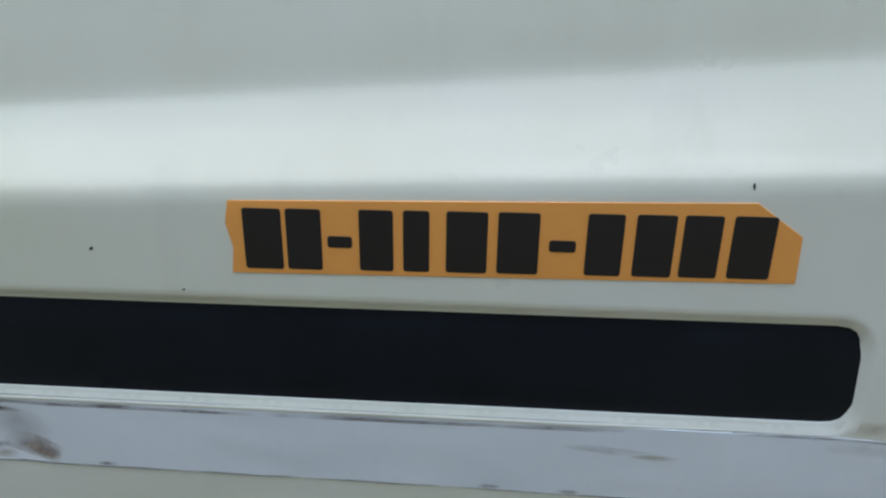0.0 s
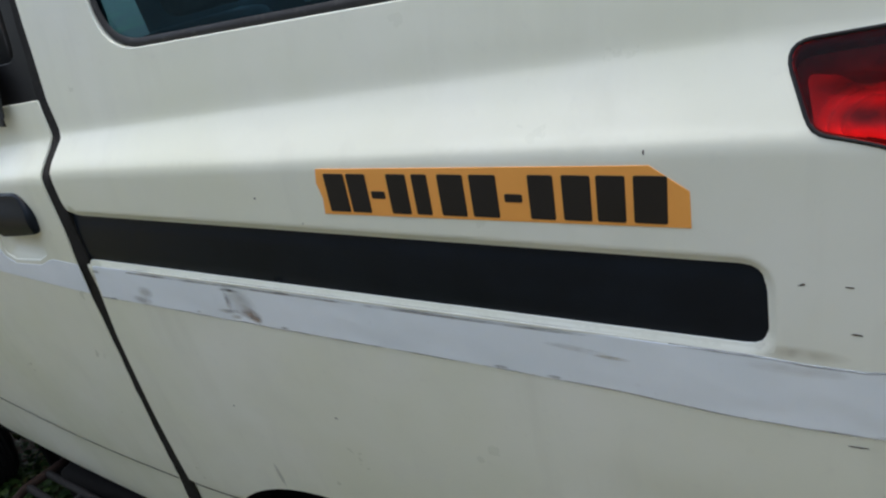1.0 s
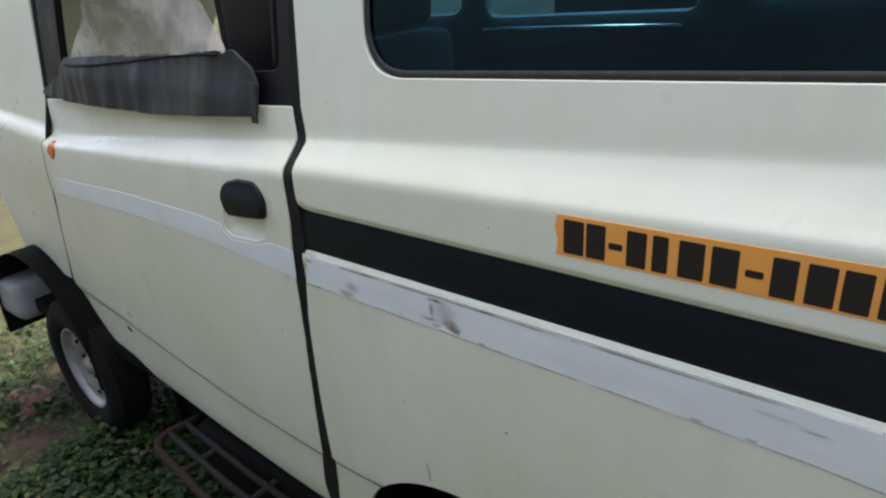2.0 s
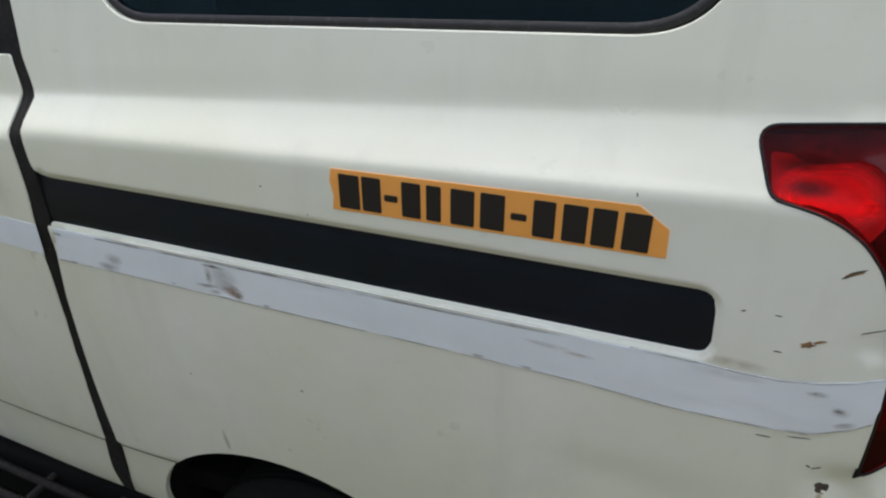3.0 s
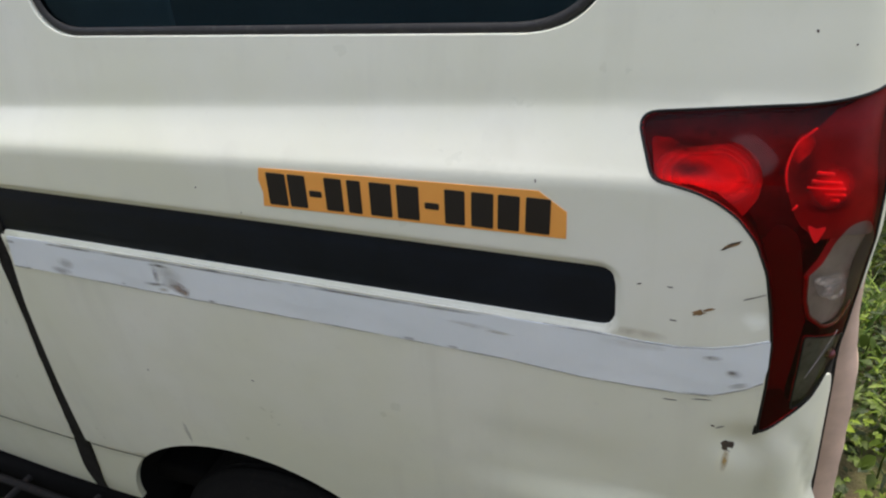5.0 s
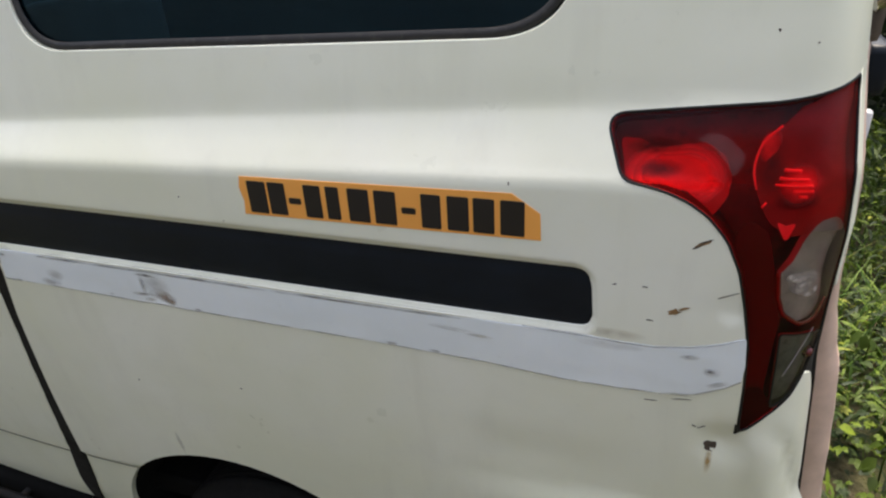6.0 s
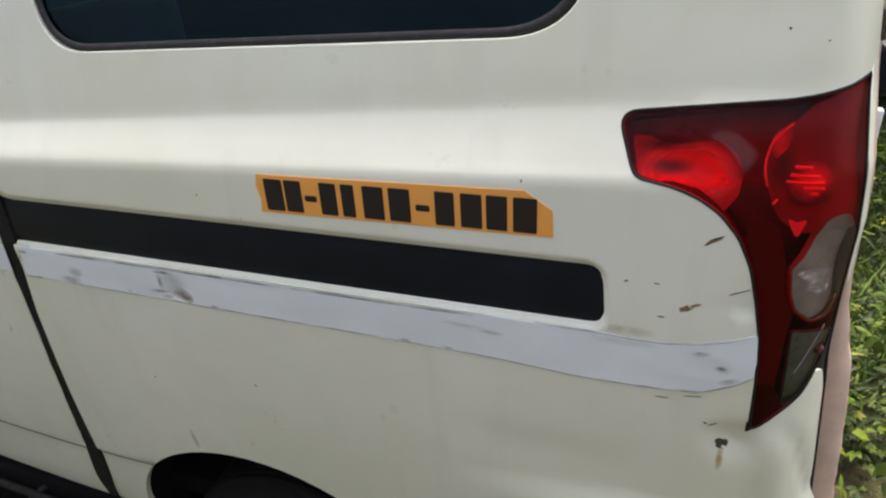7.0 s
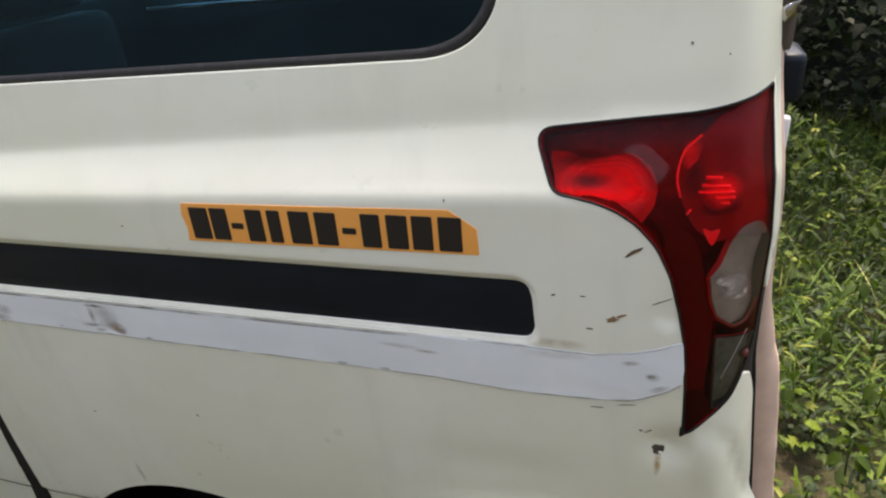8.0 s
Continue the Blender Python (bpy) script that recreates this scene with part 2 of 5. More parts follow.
# Shrub leaf colours are darkened to carry their deep shade.
SHRUB = leaf_material("shaded_shrub_leaf", (0.010, 0.020, 0.008), (0.040, 0.062, 0.023), (0.20, 0.21, 0.16))
# Low ground leaves, with the shade beside the van put into their colours.
SHADED_CLOVER = leaf_material("shaded_clover_leaf", (0.010, 0.030, 0.005), (0.060, 0.110, 0.018), (0.10, 0.09, 0.03))
PLASTER = plain("plaster", (0.088, 0.100, 0.106), 0.9, 0.3, 1.2, bump=0.3)


# ---- the van's shape ----
def smooth(a, b, v):
    k = min(1.0, max(0.0, (v - a) / (b - a)))
    return k * k * (3 - 2 * k)
SECTION = [(0.28, 0.094), (0.32, 0.082), (0.36, 0.073), (0.42, 0.064), (0.50, 0.054), (0.56, 0.045), (0.80, 0.020), (1.00, 0.006), (1.10, 0.001),
           (1.19, 0.0), (1.25, 0.0006), (1.262, 0.0025), (1.272, 0.0075), (1.280, 0.0135), (1.312, 0.0390), (1.3165, 0.0421), (1.3215, 0.0441), (1.36, 0.0502), (1.42, 0.060), (1.55, 0.080), (1.75, 0.120), (1.86, 0.165),
           (1.93, 0.235), (1.965, 0.33)]
def hermite(knots):
    xs = [k[0] for k in knots]; ys = [k[1] for k in knots]
    d = [(ys[i + 1] - ys[i]) / (xs[i + 1] - xs[i]) for i in range(len(xs) - 1)]
    m = [d[0]] + [0 if d[i - 1] * d[i] <= 0 else 2 * d[i - 1] * d[i] / (d[i - 1] + d[i]) for i in range(1, len(d))] + [d[-1]]
    def f(v):
        v = min(max(v, xs[0]), xs[-1])
        i = max(j for j in range(len(d)) if xs[j] <= v)
        h = xs[i + 1] - xs[i]; s = (v - xs[i]) / h
        return ((1 + 2 * s) * (1 - s) ** 2) * ys[i] + s * (1 - s) ** 2 * h * m[i] + s * s * (3 - 2 * s) * ys[i + 1] + s * s * (s - 1) * h * m[i + 1]
    return f
section = hermite(SECTION)
XC, RY = 0.675, 0.10
DOOR_LINE = ((0.95, 0.0, 0.95), (1.258, 0.088, 1.268), (1.301, 0.109, 1.315), (1.84, 0.0, 1.84))
def door_knots(u):
    """The heights of the door's shoulder at u, and those of the section that they stand for."""
    k = max(-1.75, u) + 0.573
    return [a + b * k for a, b, c in DOOR_LINE], [c for a, b, c in DOOR_LINE]
def door_rise(u, z):
    have, want = door_knots(u)
    return float(np.interp(z, have, want)) if have[0] < z < have[-1] else z
def door_line(u, zz):
    have, want = door_knots(u)
    return float(np.interp(zz, want, have))
def level(u, z):
    """The height in the section that stands at z on the side panel: the upper crease climbs faster than the lower one."""
    x = max(-0.55, min(u, 0.75)) + 0.52
    r, extra = 0.045 * x, 0.0265 * x - 0.006
    low, top = 1.275 + r, 1.3165 + r + extra
    k = 0.0 if z <= low else (z - low) / (top - low) if z <= top else 1 - smooth(top + 0.01, 1.62, z)
    return z - r * smooth(1.10, 1.27, z) - extra * k
def side_line(u, zz):
    """The height on the side panel of a height in the section."""
    a, b = zz - 0.02, zz + 0.12
    for _ in range(24):
        m = (a + b) / 2
        a, b = (m, b) if level(u, m) < zz else (a, m)
    return a
def taper(x):
    return 0.085 * (max(0.0, -0.55 - x) / 1.25) ** 1.4
def skin(u, z):
    """Outer skin of the van: u runs rearwards along the side and round the corner, z is the height."""
    zz = door_rise(u, z) if u < -0.548 else level(u, z)
    f = section(zz) + taper(u)
    if u <= XC:
        return (u, f, z)
    rx = 0.101 - 0.10 * max(0.0, z - 1.25) + 0.12 * max(0.0, 1.05 - max(z, 0.6))
    a = (u - XC) / 0.10
    if a <= math.pi / 2:
        return (XC + rx * math.sin(a), f + RY * (1 - math.cos(a)), z)
    return (XC + rx, f + RY + (a - math.pi / 2) * 0.10, z)


def inward(u, z, e=0.002):
    a, b = Vector(skin(u + e, z)) - Vector(skin(u - e, z)), Vector(skin(u, z + e)) - Vector(skin(u, z - e))
    return b.cross(a).normalized()


def on_skin(u, z, depth=0.0, dent=None):
    p = Vector(skin(u, z)) + inward(u, z) * depth
    if dent:
        p += inward(u, z) * dent(u, z)
    return p


# ---- mesh helpers ----
def rounded(corners, step=0.01, closed=True):
    """A path of corners (u, z, radius), each corner turned into an arc, with points at even steps."""
    n, pts = len(corners), []
    for i, c in enumerate(corners):
        p = Vector(c[:2])
        r = c[2] if len(c) > 2 else 0
        if not closed and i in (0, n - 1) or r <= 0:
            pts.append(p)
            continue
        a, b = Vector(corners[i - 1][:2]) - p, Vector(corners[(i + 1) % n][:2]) - p
        half = a.angle(b) / 2
        if half > radians(89):
            pts.append(p)
            continue
        d = min(r / math.tan(half), 0.48 * a.length, 0.48 * b.length)
        s, e = p + a.normalized() * d, p + b.normalized() * d
        m = max(3, int((math.pi - 2 * half) * d * math.tan(half) / step) + 2)
        for k in range(m + 1):
            t = k / m
            pts.append(s * (1 - t) ** 2 + p * 2 * t * (1 - t) + e * t * t)
    out = []
    last = len(pts) if closed else len(pts) - 1
    for i in range(last):
        a, b = pts[i], pts[(i + 1) % len(pts)]
        m = max(1, round((b - a).length / step))
        if (b - a).length < 1e-5:
            continue
        out += [a.lerp(b, k / m) for k in range(m)]
    if not closed:
        out.append(pts[-1])
    return [tuple(p) for p in out]


def inside(pts, loops):
    pts = np.asarray(pts)
    hit = np.zeros(len(pts), bool)
    for loop in loops:
        a = np.asarray(loop)
        b = np.roll(a, -1, 0)
        for (x0, y0), (x1, y1) in zip(a, b):
            if y0 != y1:
                hit ^= ((y0 > pts[:, 1]) != (y1 > pts[:, 1])) & (pts[:, 0] < (x1 - x0) * (pts[:, 1] - y0) / (y1 - y0) + x0)
    return hit


def mesh_of(name, verts, faces, normals=None, smooth_all=True):
    me = bpy.data.meshes.new(name)
    me.from_pydata([tuple(v) for v in verts], [], faces)
    if smooth_all:
        me.shade_smooth()
    if normals is not None:
        me.normals_split_custom_set_from_vertices([tuple(v) for v in normals])
    return me


def part(name, data, mat, parent=None, label=""):
    """Links a mesh or a bmesh as one object, under a thing or a part."""
    if isinstance(data, bmesh.types.BMesh):
        me = bpy.data.meshes.new(name)
        data.to_mesh(me)
        data.free()
        data = me
    if mat and not data.materials:
        data.materials.append(mat)
    ob = new(name, data)
    ob.parent = parent
    if label:
        ob["label"] = label
    return ob


def panel(loops, step=0.02, rows=(), depth=0.0, hem=0.012, roll=0.0022, surface=on_skin, dent=None, extra=()):
    """Sheet metal on the van's skin: the first loop bounds it, the others are holes; its edges are rolled inwards."""
    from mathutils.geometry import delaunay_2d_cdt
    co, ed = [], []
    for loop in loops:
        n0, n = len(co), len(loop)
        co += [Vector(p) for p in loop]
        ed += [(n0 + k, n0 + (k + 1) % n) for k in range(n)]
    edge = np.array([tuple(c) for c in co])
    lo, hi = edge.min(0), edge.max(0)
    us = np.arange(lo[0] + step / 2, hi[0], step)
    zs = sorted([*np.arange(lo[1] + step / 2, hi[1], step), *[r for r in rows if lo[1] < r < hi[1]]])
    grid = np.array([(u, z) for z in zs for u in us])
    if len(grid):
        grid = grid[inside(grid, loops)]
    keep = [g for g in grid if np.min(np.abs(edge - g).max(1)) > min(step * 0.4, 0.006)]
    if len(extra):
        keep = [g for g in keep if np.min(np.abs(np.asarray(extra) - g).max(1)) > 0.004]
    co += [Vector(g) for g in keep] + [Vector(g) for g in extra]
    v2, _, tris, *_ = delaunay_2d_cdt(co, ed, [], 0, 1e-6)
    tris = [t if (v2[t[1]] - v2[t[0]]).cross(v2[t[2]] - v2[t[0]]) > 0 else t[::-1] for t in tris]
    mid = [(v2[a] + v2[b] + v2[c]) / 3 for a, b, c in tris]
    ok = inside([tuple(m) for m in mid], loops)
    tris = [list(t) for t, k in zip(tris, ok) if k]
    verts = [surface(p[0], p[1], depth, dent) for p in v2]

    def normal(p, e=0.003):
        a = surface(p[0] + e, p[1], depth, dent) - surface(p[0] - e, p[1], depth, dent)
        b = surface(p[0], p[1] + e, depth, dent) - surface(p[0], p[1] - e, depth, dent)
        return a.cross(b).normalized()

    norms = [normal(p) for p in v2]
    if hem:
        border = {}
        for t in tris:
            for i in range(3):
                a, b = t[i], t[(i + 1) % 3]
                border[(a, b)] = t[(i + 2) % 3]
        border = {k: c for k, c in border.items() if (k[1], k[0]) not in border}
        out = {}
        for (a, b), c in border.items():
            d = v2[b] - v2[a]
            o = Vector((d.y, -d.x)).normalized()
            for k in (a, b):
                out[k] = out.get(k, Vector((0, 0))) + o
        ring = {k: [k] for k in out}
        for k, o in out.items():
            o = o.normalized()
            o3 = (surface(v2[k][0] + o[0] * 0.003, v2[k][1] + o[1] * 0.003, depth, None) - surface(v2[k][0], v2[k][1], depth, None)).normalized()
            n3 = norms[k]
            for w, d, mix in ((0.6, 0.3, 0.5), (1.0, 1.2, 1.0), (1.0, None, 1.0)):
                ring[k].append(len(verts))
                verts.append(verts[k] + o3 * roll * w - n3 * (hem if d is None else roll * d))
                norms.append((n3 * (1 - mix) + o3 * mix).normalized())
        for a, b in border:
            for i in range(3):
                tris.append([b, a, ring[a][i + 1], ring[b][i + 1]] if i == 0 else [ring[b][i], ring[a][i], ring[a][i + 1], ring[b][i + 1]])
    return mesh_of("panel", verts, tris, norms)


def sweep(path, profile, closed=True, surface=on_skin, fade=0):
    """A bead along a path on the skin; the profile is a closed list of (sideways, depth)."""
    n, m, verts, faces = len(path), len(profile), [], []
    for i, p in enumerate(path):
        a = Vector(path[i - 1] if closed or i else p)
        b = Vector(path[(i + 1) % n] if closed or i < n - 1 else p)
        d = (b - a).normalized()
        o = Vector((d.y, -d.x))
        k = min(1.0, (i + 0.2) / fade, (n - 0.8 - i) / fade) if fade else 1.0
        for s, dep in profile:
            s, dep = s * k, dep * k + 0.0015 * (1 - k)
            verts.append(surface(p[0] + o[0] * s, p[1] + o[1] * s, dep))
    for i in range(n if closed else n - 1):
        for k in range(m):
            faces.append([i * m + k, i * m + (k + 1) % m, ((i + 1) % n) * m + (k + 1) % m, ((i + 1) % n) * m + k])
    if not closed:
        faces += [list(range(m))[::-1], list(range((n - 1) * m, n * m))]
    me = mesh_of("bead", verts, faces)
    bm = bmesh.new()
    bm.from_mesh(me)
    bmesh.ops.recalc_face_normals(bm, faces=bm.faces)
    bm.to_mesh(me)
    bm.free()
    return me


def bead(w, h, k=8, lift=0.0):
    return [(w * math.cos(2 * math.pi * i / k), lift - h * math.sin(2 * math.pi * i / k)) for i in range(k)]


def lathe(profile, n=48, skip=None):
    """Turns a profile of (radius, y) round the y axis."""
    verts, faces, m = [], [], len(profile)
    for i in range(n):
        a = 2 * math.pi * i / n
        verts += [(r * math.cos(a), y, r * math.sin(a)) for r, y in profile]
    for i in range(n):
        for k in range(m - 1):
            if not (skip and skip(i, k)):
                j = (i + 1) % n
                faces.append([i * m + k, j * m + k, j * m + k + 1, i * m + k + 1])
    return mesh_of("lathe", verts, faces)


def tube(points, r, k=10):
    """A pipe along points in space."""
    verts, faces = [], []
    pts = [Vector(p) for p in points]
    for i, p in enumerate(pts):
        d = (pts[min(i + 1, len(pts) - 1)] - pts[max(i - 1, 0)]).normalized()
        s = d.cross(Vector((0, 0, 1)) if abs(d.z) < 0.9 else Vector((1, 0, 0))).normalized()
        t = d.cross(s)
        verts += [p + (s * math.cos(2 * math.pi * j / k) + t * math.sin(2 * math.pi * j / k)) * r for j in range(k)]
    for i in range(len(pts) - 1):
        for j in range(k):
            faces.append([i * k + j, i * k + (j + 1) % k, (i + 1) * k + (j + 1) % k, (i + 1) * k + j])
    faces += [list(range(k))[::-1], list(range((len(pts) - 1) * k, len(pts) * k))]
    return mesh_of("tube", verts, faces)


def box(x0, x1, y0, y1, z0, z1, bevel=0.01, segments=2):
    bm = bmesh.new()
    bmesh.ops.create_cube(bm, size=1)
    for v in bm.verts:
        v.co = ((x0 + x1) / 2 + v.co.x * (x1 - x0), (y0 + y1) / 2 + v.co.y * (y1 - y0), (z0 + z1) / 2 + v.co.z * (z1 - z0))
    if bevel:
        bmesh.ops.bevel(bm, geom=bm.edges[:], offset=bevel, segments=segments, affect="EDGES", profile=0.6)
    for f in bm.faces:
        f.smooth = True
    return bm


def blob(cu, cz, ru, rz, seed, n=14, turn=0.0, ragged=0.3):
    """A small ragged outline."""
    rng = random.Random(seed)
    out = []
    for k in range(n):
        a, r = 2 * math.pi * k / n, 1 + rng.uniform(-ragged, ragged)
        x, y = ru * r * math.cos(a), rz * r * math.sin(a)
        c, s = math.cos(radians(turn)), math.sin(radians(turn))
        out.append((cu + x * c - y * s, cz + x * s + y * c))
    return out


# ---- ground and surroundings ----
GROUND = -0.13


def lay(x, y):
    return GROUND + 0.05 * noise.noise((x * 0.7, y * 0.7, 0)) * smooth(0.4, 2.0, abs(x - 0.2) * 0.4 + max(0, -y) * 0.3 + max(0, y - 1.5)) + 0.012 * noise.noise((x * 4, y * 4, 3)) \
        + 0.9 * smooth(4.5, 9.0, y)


def ground():
    xs = sorted([-600, -200, -60, -25, -12, -7, *np.arange(-5, 5.01, 0.12), 7, 12, 25, 60, 200, 600])
    ys = sorted([-600, -200, -60, -25, -12, -7, -5, *np.arange(-4, 6.01, 0.12), 7, 8, 9, 12, 25, 60, 200, 600])
    n = len(xs)
    verts = [(x, y, lay(x, y)) for y in ys for x in xs]
    faces = [[j * n + i, j * n + i + 1, (j + 1) * n + i + 1, (j + 1) * n + i] for j in range(len(ys) - 1) for i in range(n - 1)]
    return tagged(part("ground", mesh_of("ground", verts, faces), SOIL), "brown soil patched with moss and low weeds", "ground", kind="structure")


ground()
# Unseen wall, added to cut low skylight and colour the van's reflections.
wall = part("blocker_wall", box(-14, 12, -4.7, -4.5, GROUND - 0.2, 4.3, 0.02), PLASTER)
tagged(wall, "plain unseen blue-grey wall added to block low sky", "wall", kind="structure")


# ---- the van ----
van = new("van")
van.location = (0, 0, 0)
tagged(van, "dented white passenger van with taped side and orange sticker", "van")

ARCH = (-0.2, 0.267, 0.367)
LAMP = [(0.4875, 1.3785, 0.018), (0.571, 1.388, 0.1), (0.661, 1.398, 0.1), (0.737, 1.411, 0.1), (0.774, 1.419, 0.004), (0.777, 1.30, 0.1), (0.779, 1.11, 0.05), (0.764, 1.052, 0.05),
        (0.745, 1.022, 0.05), (0.715, 0.992, 0.05), (0.687, 0.959, 0.006), (0.683, 1.045, 0.1), (0.677, 1.11, 0.1), (0.666, 1.162, 0.1), (0.652, 1.212, 0.1), (0.634, 1.25, 0.08),
        (0.610, 1.278, 0.08), (0.586, 1.294, 0.08), (0.562, 1.304, 0.1), (0.538, 1.309, 0.1), (0.5125, 1.3135, 0.024)]
FINE = [1.255, 1.265, 1.275, 1.285, 1.295, 1.305, 1.315, 1.325, 1.335, 1.345, 1.355, 1.365, 1.375, 0.521, 0.5235, 0.5265, 0.529, 0.534]


def rail_low(u):
    """The lower edge of the rail's opening, which falls a little rearwards."""
    return 1.1052 - 0.0052 * (min(u, 0.49) + 0.54) / 1.03


def rail_edge(u, z):
    """Distance from the rail's opening, outside it."""
    end = 0.485 + 0.007 * (1.191 - z) / 0.091
    low = rail_low(u)
    a, b = u - (end - 0.022), abs(z - (1.191 + low) / 2) - (1.191 - low) / 2 + 0.022
    return math.hypot(max(a, 0.0), max(b, 0.0)) + min(max(a, b), 0.0) - 0.022


def quarter_dent(u, z):
    """Pressed step along the sill, the rolled edge of the rail's opening, the fold beside the lamp and shallow dents."""
    e = rail_edge(u, z)
    roll = 0.0055 * (1 - smooth(-0.001, 0.011, e)) ** 1.5 if z > 1.08 else 0.0
    return roll + dents(u, z)


def dents(u, z):
    d = 0.005 * (1 - smooth(0.5225, 0.528, z)) * (1 - smooth(-0.49, -0.40, u))
    fold = 1.129 + 0.22 * (u - 0.60)
    d += 0.0018 * smooth(0.585, 0.63, u) * smooth(fold, fold + 0.003, z) * (1 - smooth(fold + 0.012, fold + 0.05, z))
    d += 0.012 * math.exp(-((u - 0.672) / 0.026) ** 2 - ((z - 0.935) / 0.030) ** 2)
    d += 0.006 * math.exp(-((u - 0.758 + 0.35 * (z - 0.90)) / 0.016) ** 2) * smooth(0.70, 0.80, z) * (1 - smooth(0.93, 0.99, z))
    d -= 0.005 * math.exp(-((u - 0.715 + 0.25 * (z - 0.90)) / 0.018) ** 2) * smooth(0.70, 0.80, z) * (1 - smooth(0.93, 0.98, z))
    d -= 0.006 * math.exp(-((u - 0.735) / 0.03) ** 2 - ((z - 0.93) / 0.05) ** 2)
    d -= 0.020 * (1 - smooth(0.72, 0.79, z - 0.05 * (u - 0.5))) * smooth(0.22, 0.55, u)
    d += 0.0025 * math.exp(-((u - 0.42) / 0.12) ** 2 - ((z - 0.845) / 0.04) ** 2)
    d += 0.004 * math.exp(-((u + 0.21) / 0.02) ** 2 - ((z - 1.06) / 0.03) ** 2)
    return d


def skin_dented(u, z, depth=0.0, dent=None):
    return on_skin(u, z, depth, quarter_dent)


STRIP = [(-0.62, 1.190), (0.485, 1.191, 0.022), (0.492, 1.100, 0.02), (-0.62, 1.1055)]
WINDOW = [(-0.385, 1.422, 0.085), (0.457, 1.459, 0.11), (0.43, 1.80, 0.09), (-0.40, 1.78, 0.09)]
quarter_loop = rounded([(-0.552, 1.84, 0), (-0.551, 1.54, 0), (-0.541, 1.365, 0.05), (-0.526, 1.306, 0.01), (-0.532, 1.262, 0.02), (-0.531, 1.19, 0.03)]
                       + STRIP[1:3] + [(-0.541, 1.1052, 0.016), (-0.542, 1.05, 0.1), (-0.564, 0.945, 0.2), (-0.592, 0.73, 0.2), (-0.6135, 0.55, 0.1), (-0.641, 0.42, 0.1), (-0.6735, 0.305, 0.01)]
                       + [(ARCH[0] - 0.365, 0.305, 0.012)]
                       + [(ARCH[0] + ARCH[2] * math.cos(radians(a)), ARCH[1] + ARCH[2] * math.sin(radians(a)), 0.05) for a in range(171, 8, -6)]
                       + [(ARCH[0] + 0.365, 0.305, 0.012), (0.812, 0.305, 0.01), (0.812, 0.985, 0.01), (0.790, 1.036, 0.01)] + LAMP[7:] + LAMP[:4] + [(0.812, 1.428, 0), (0.812, 1.84, 0)], 0.012)
rail_rings = []
for d in (0.003, 0.006, 0.009, 0.013):
    rail_rings += rounded([(-0.50, 1.191 + d), (0.485 + d, 1.191 + d, 0.022 + d), (0.492 + d, 1.100 - d, 0.02 + d), (-0.50, 1.105 - d)], 0.010, False)
CREASES = (1.250, 1.262, 1.268, 1.274, 1.282, 1.296, 1.308, 1.313, 1.317, 1.321, 1.328, 1.338)
rail_rings += [(u, side_line(u, z)) for z in CREASES for u in np.arange(-0.51, 0.475, 0.016)]
part("quarter_panel", panel([quarter_loop, rounded(WINDOW, 0.012)], 0.018, FINE, hem=0.014, dent=quarter_dent, extra=rail_rings), PAINT, van, "dented white painted quarter panel with chips and grime")

# rail cover and its lip
strip_loop = rounded([(-0.60, 1.196, 0), (0.491, 1.196, 0.026), (0.498, 1.095, 0.026), (-0.60, 1.100, 0)], 0.015)


def strip_dent(u, z):
    return -0.003 * smooth(1.097, 1.122, z) * (1 - smooth(1.165, 1.19, z))


part("rail_cover", panel([strip_loop], 0.015, depth=0.008, hem=0, dent=strip_dent), BLACK_PLASTIC, van, "long black plastic rail cover let into the side")
part("rail_fold", sweep(rounded([(0.44, 1.0935), (0.30, 1.0945, 0.3), (0.0, 1.0962, 0.5), (-0.53, 1.0985)], 0.02, False), bead(0.0020, 0.0012, 8, -0.0008), False, fade=8), PAINT, van, "white lip under the rail cover")
part("lip_dirt", sweep(rounded([(0.40, 1.0888), (0.30, 1.0897, 0.3), (0.0, 1.0908, 0.5), (-0.21, 1.0925, 0.1), (-0.535, 1.0935)], 0.02, False), bead(0.0016, 0.0006, 6, -0.0014), False, fade=6, surface=lambda u, z, depth=0.0, dent=None: on_skin(u, z, depth, quarter_dent)), EDGE, van, "grey dirt along the lip")

part("lip_grey", sweep([(u, rail_low(u) - 0.0085) for u in np.arange(-0.53, 0.45, 0.015)], bead(0.0036, 0.0003, 6, -0.0009), False, fade=8, surface=skin_dented), LIP_GREY, van, "thin grey band on the lip under the rail cover")

# window of the quarter panel
win_glass = rounded([(u + (0.004 if u < 0 else -0.004), z + (0.004 if z < 1.6 else -0.004), r) for u, z, r in WINDOW], 0.015)
window = part("window", panel([win_glass], 0.03, depth=0.010, hem=0), TINTED, van, "dark blue tinted side window")
window.visible_shadow = False
part("window_rubber", sweep(rounded([(u + (0.0075 if u < 0 else -0.0075), z + (0.0075 if z < 1.6 else -0.0075), r) for u, z, r in WINDOW], 0.012), bead(0.0062, 0.003, 8, 0.0060)), RUBBER, window, "black rubber window seal")

# door gap seal
gap_edge = [(-0.5495, 1.84, 0), (-0.5485, 1.54, 0), (-0.5385, 1.365, 0.05), (-0.5235, 1.306, 0.01), (-0.5295, 1.262, 0.02), (-0.531, 1.165, 0.05), (-0.539, 1.05, 0.1), (-0.5615, 0.945, 0.2), (-0.5895, 0.73, 0.2),
            (-0.6110, 0.55, 0.1), (-0.6385, 0.42, 0.1), (-0.6705, 0.31, 0)]
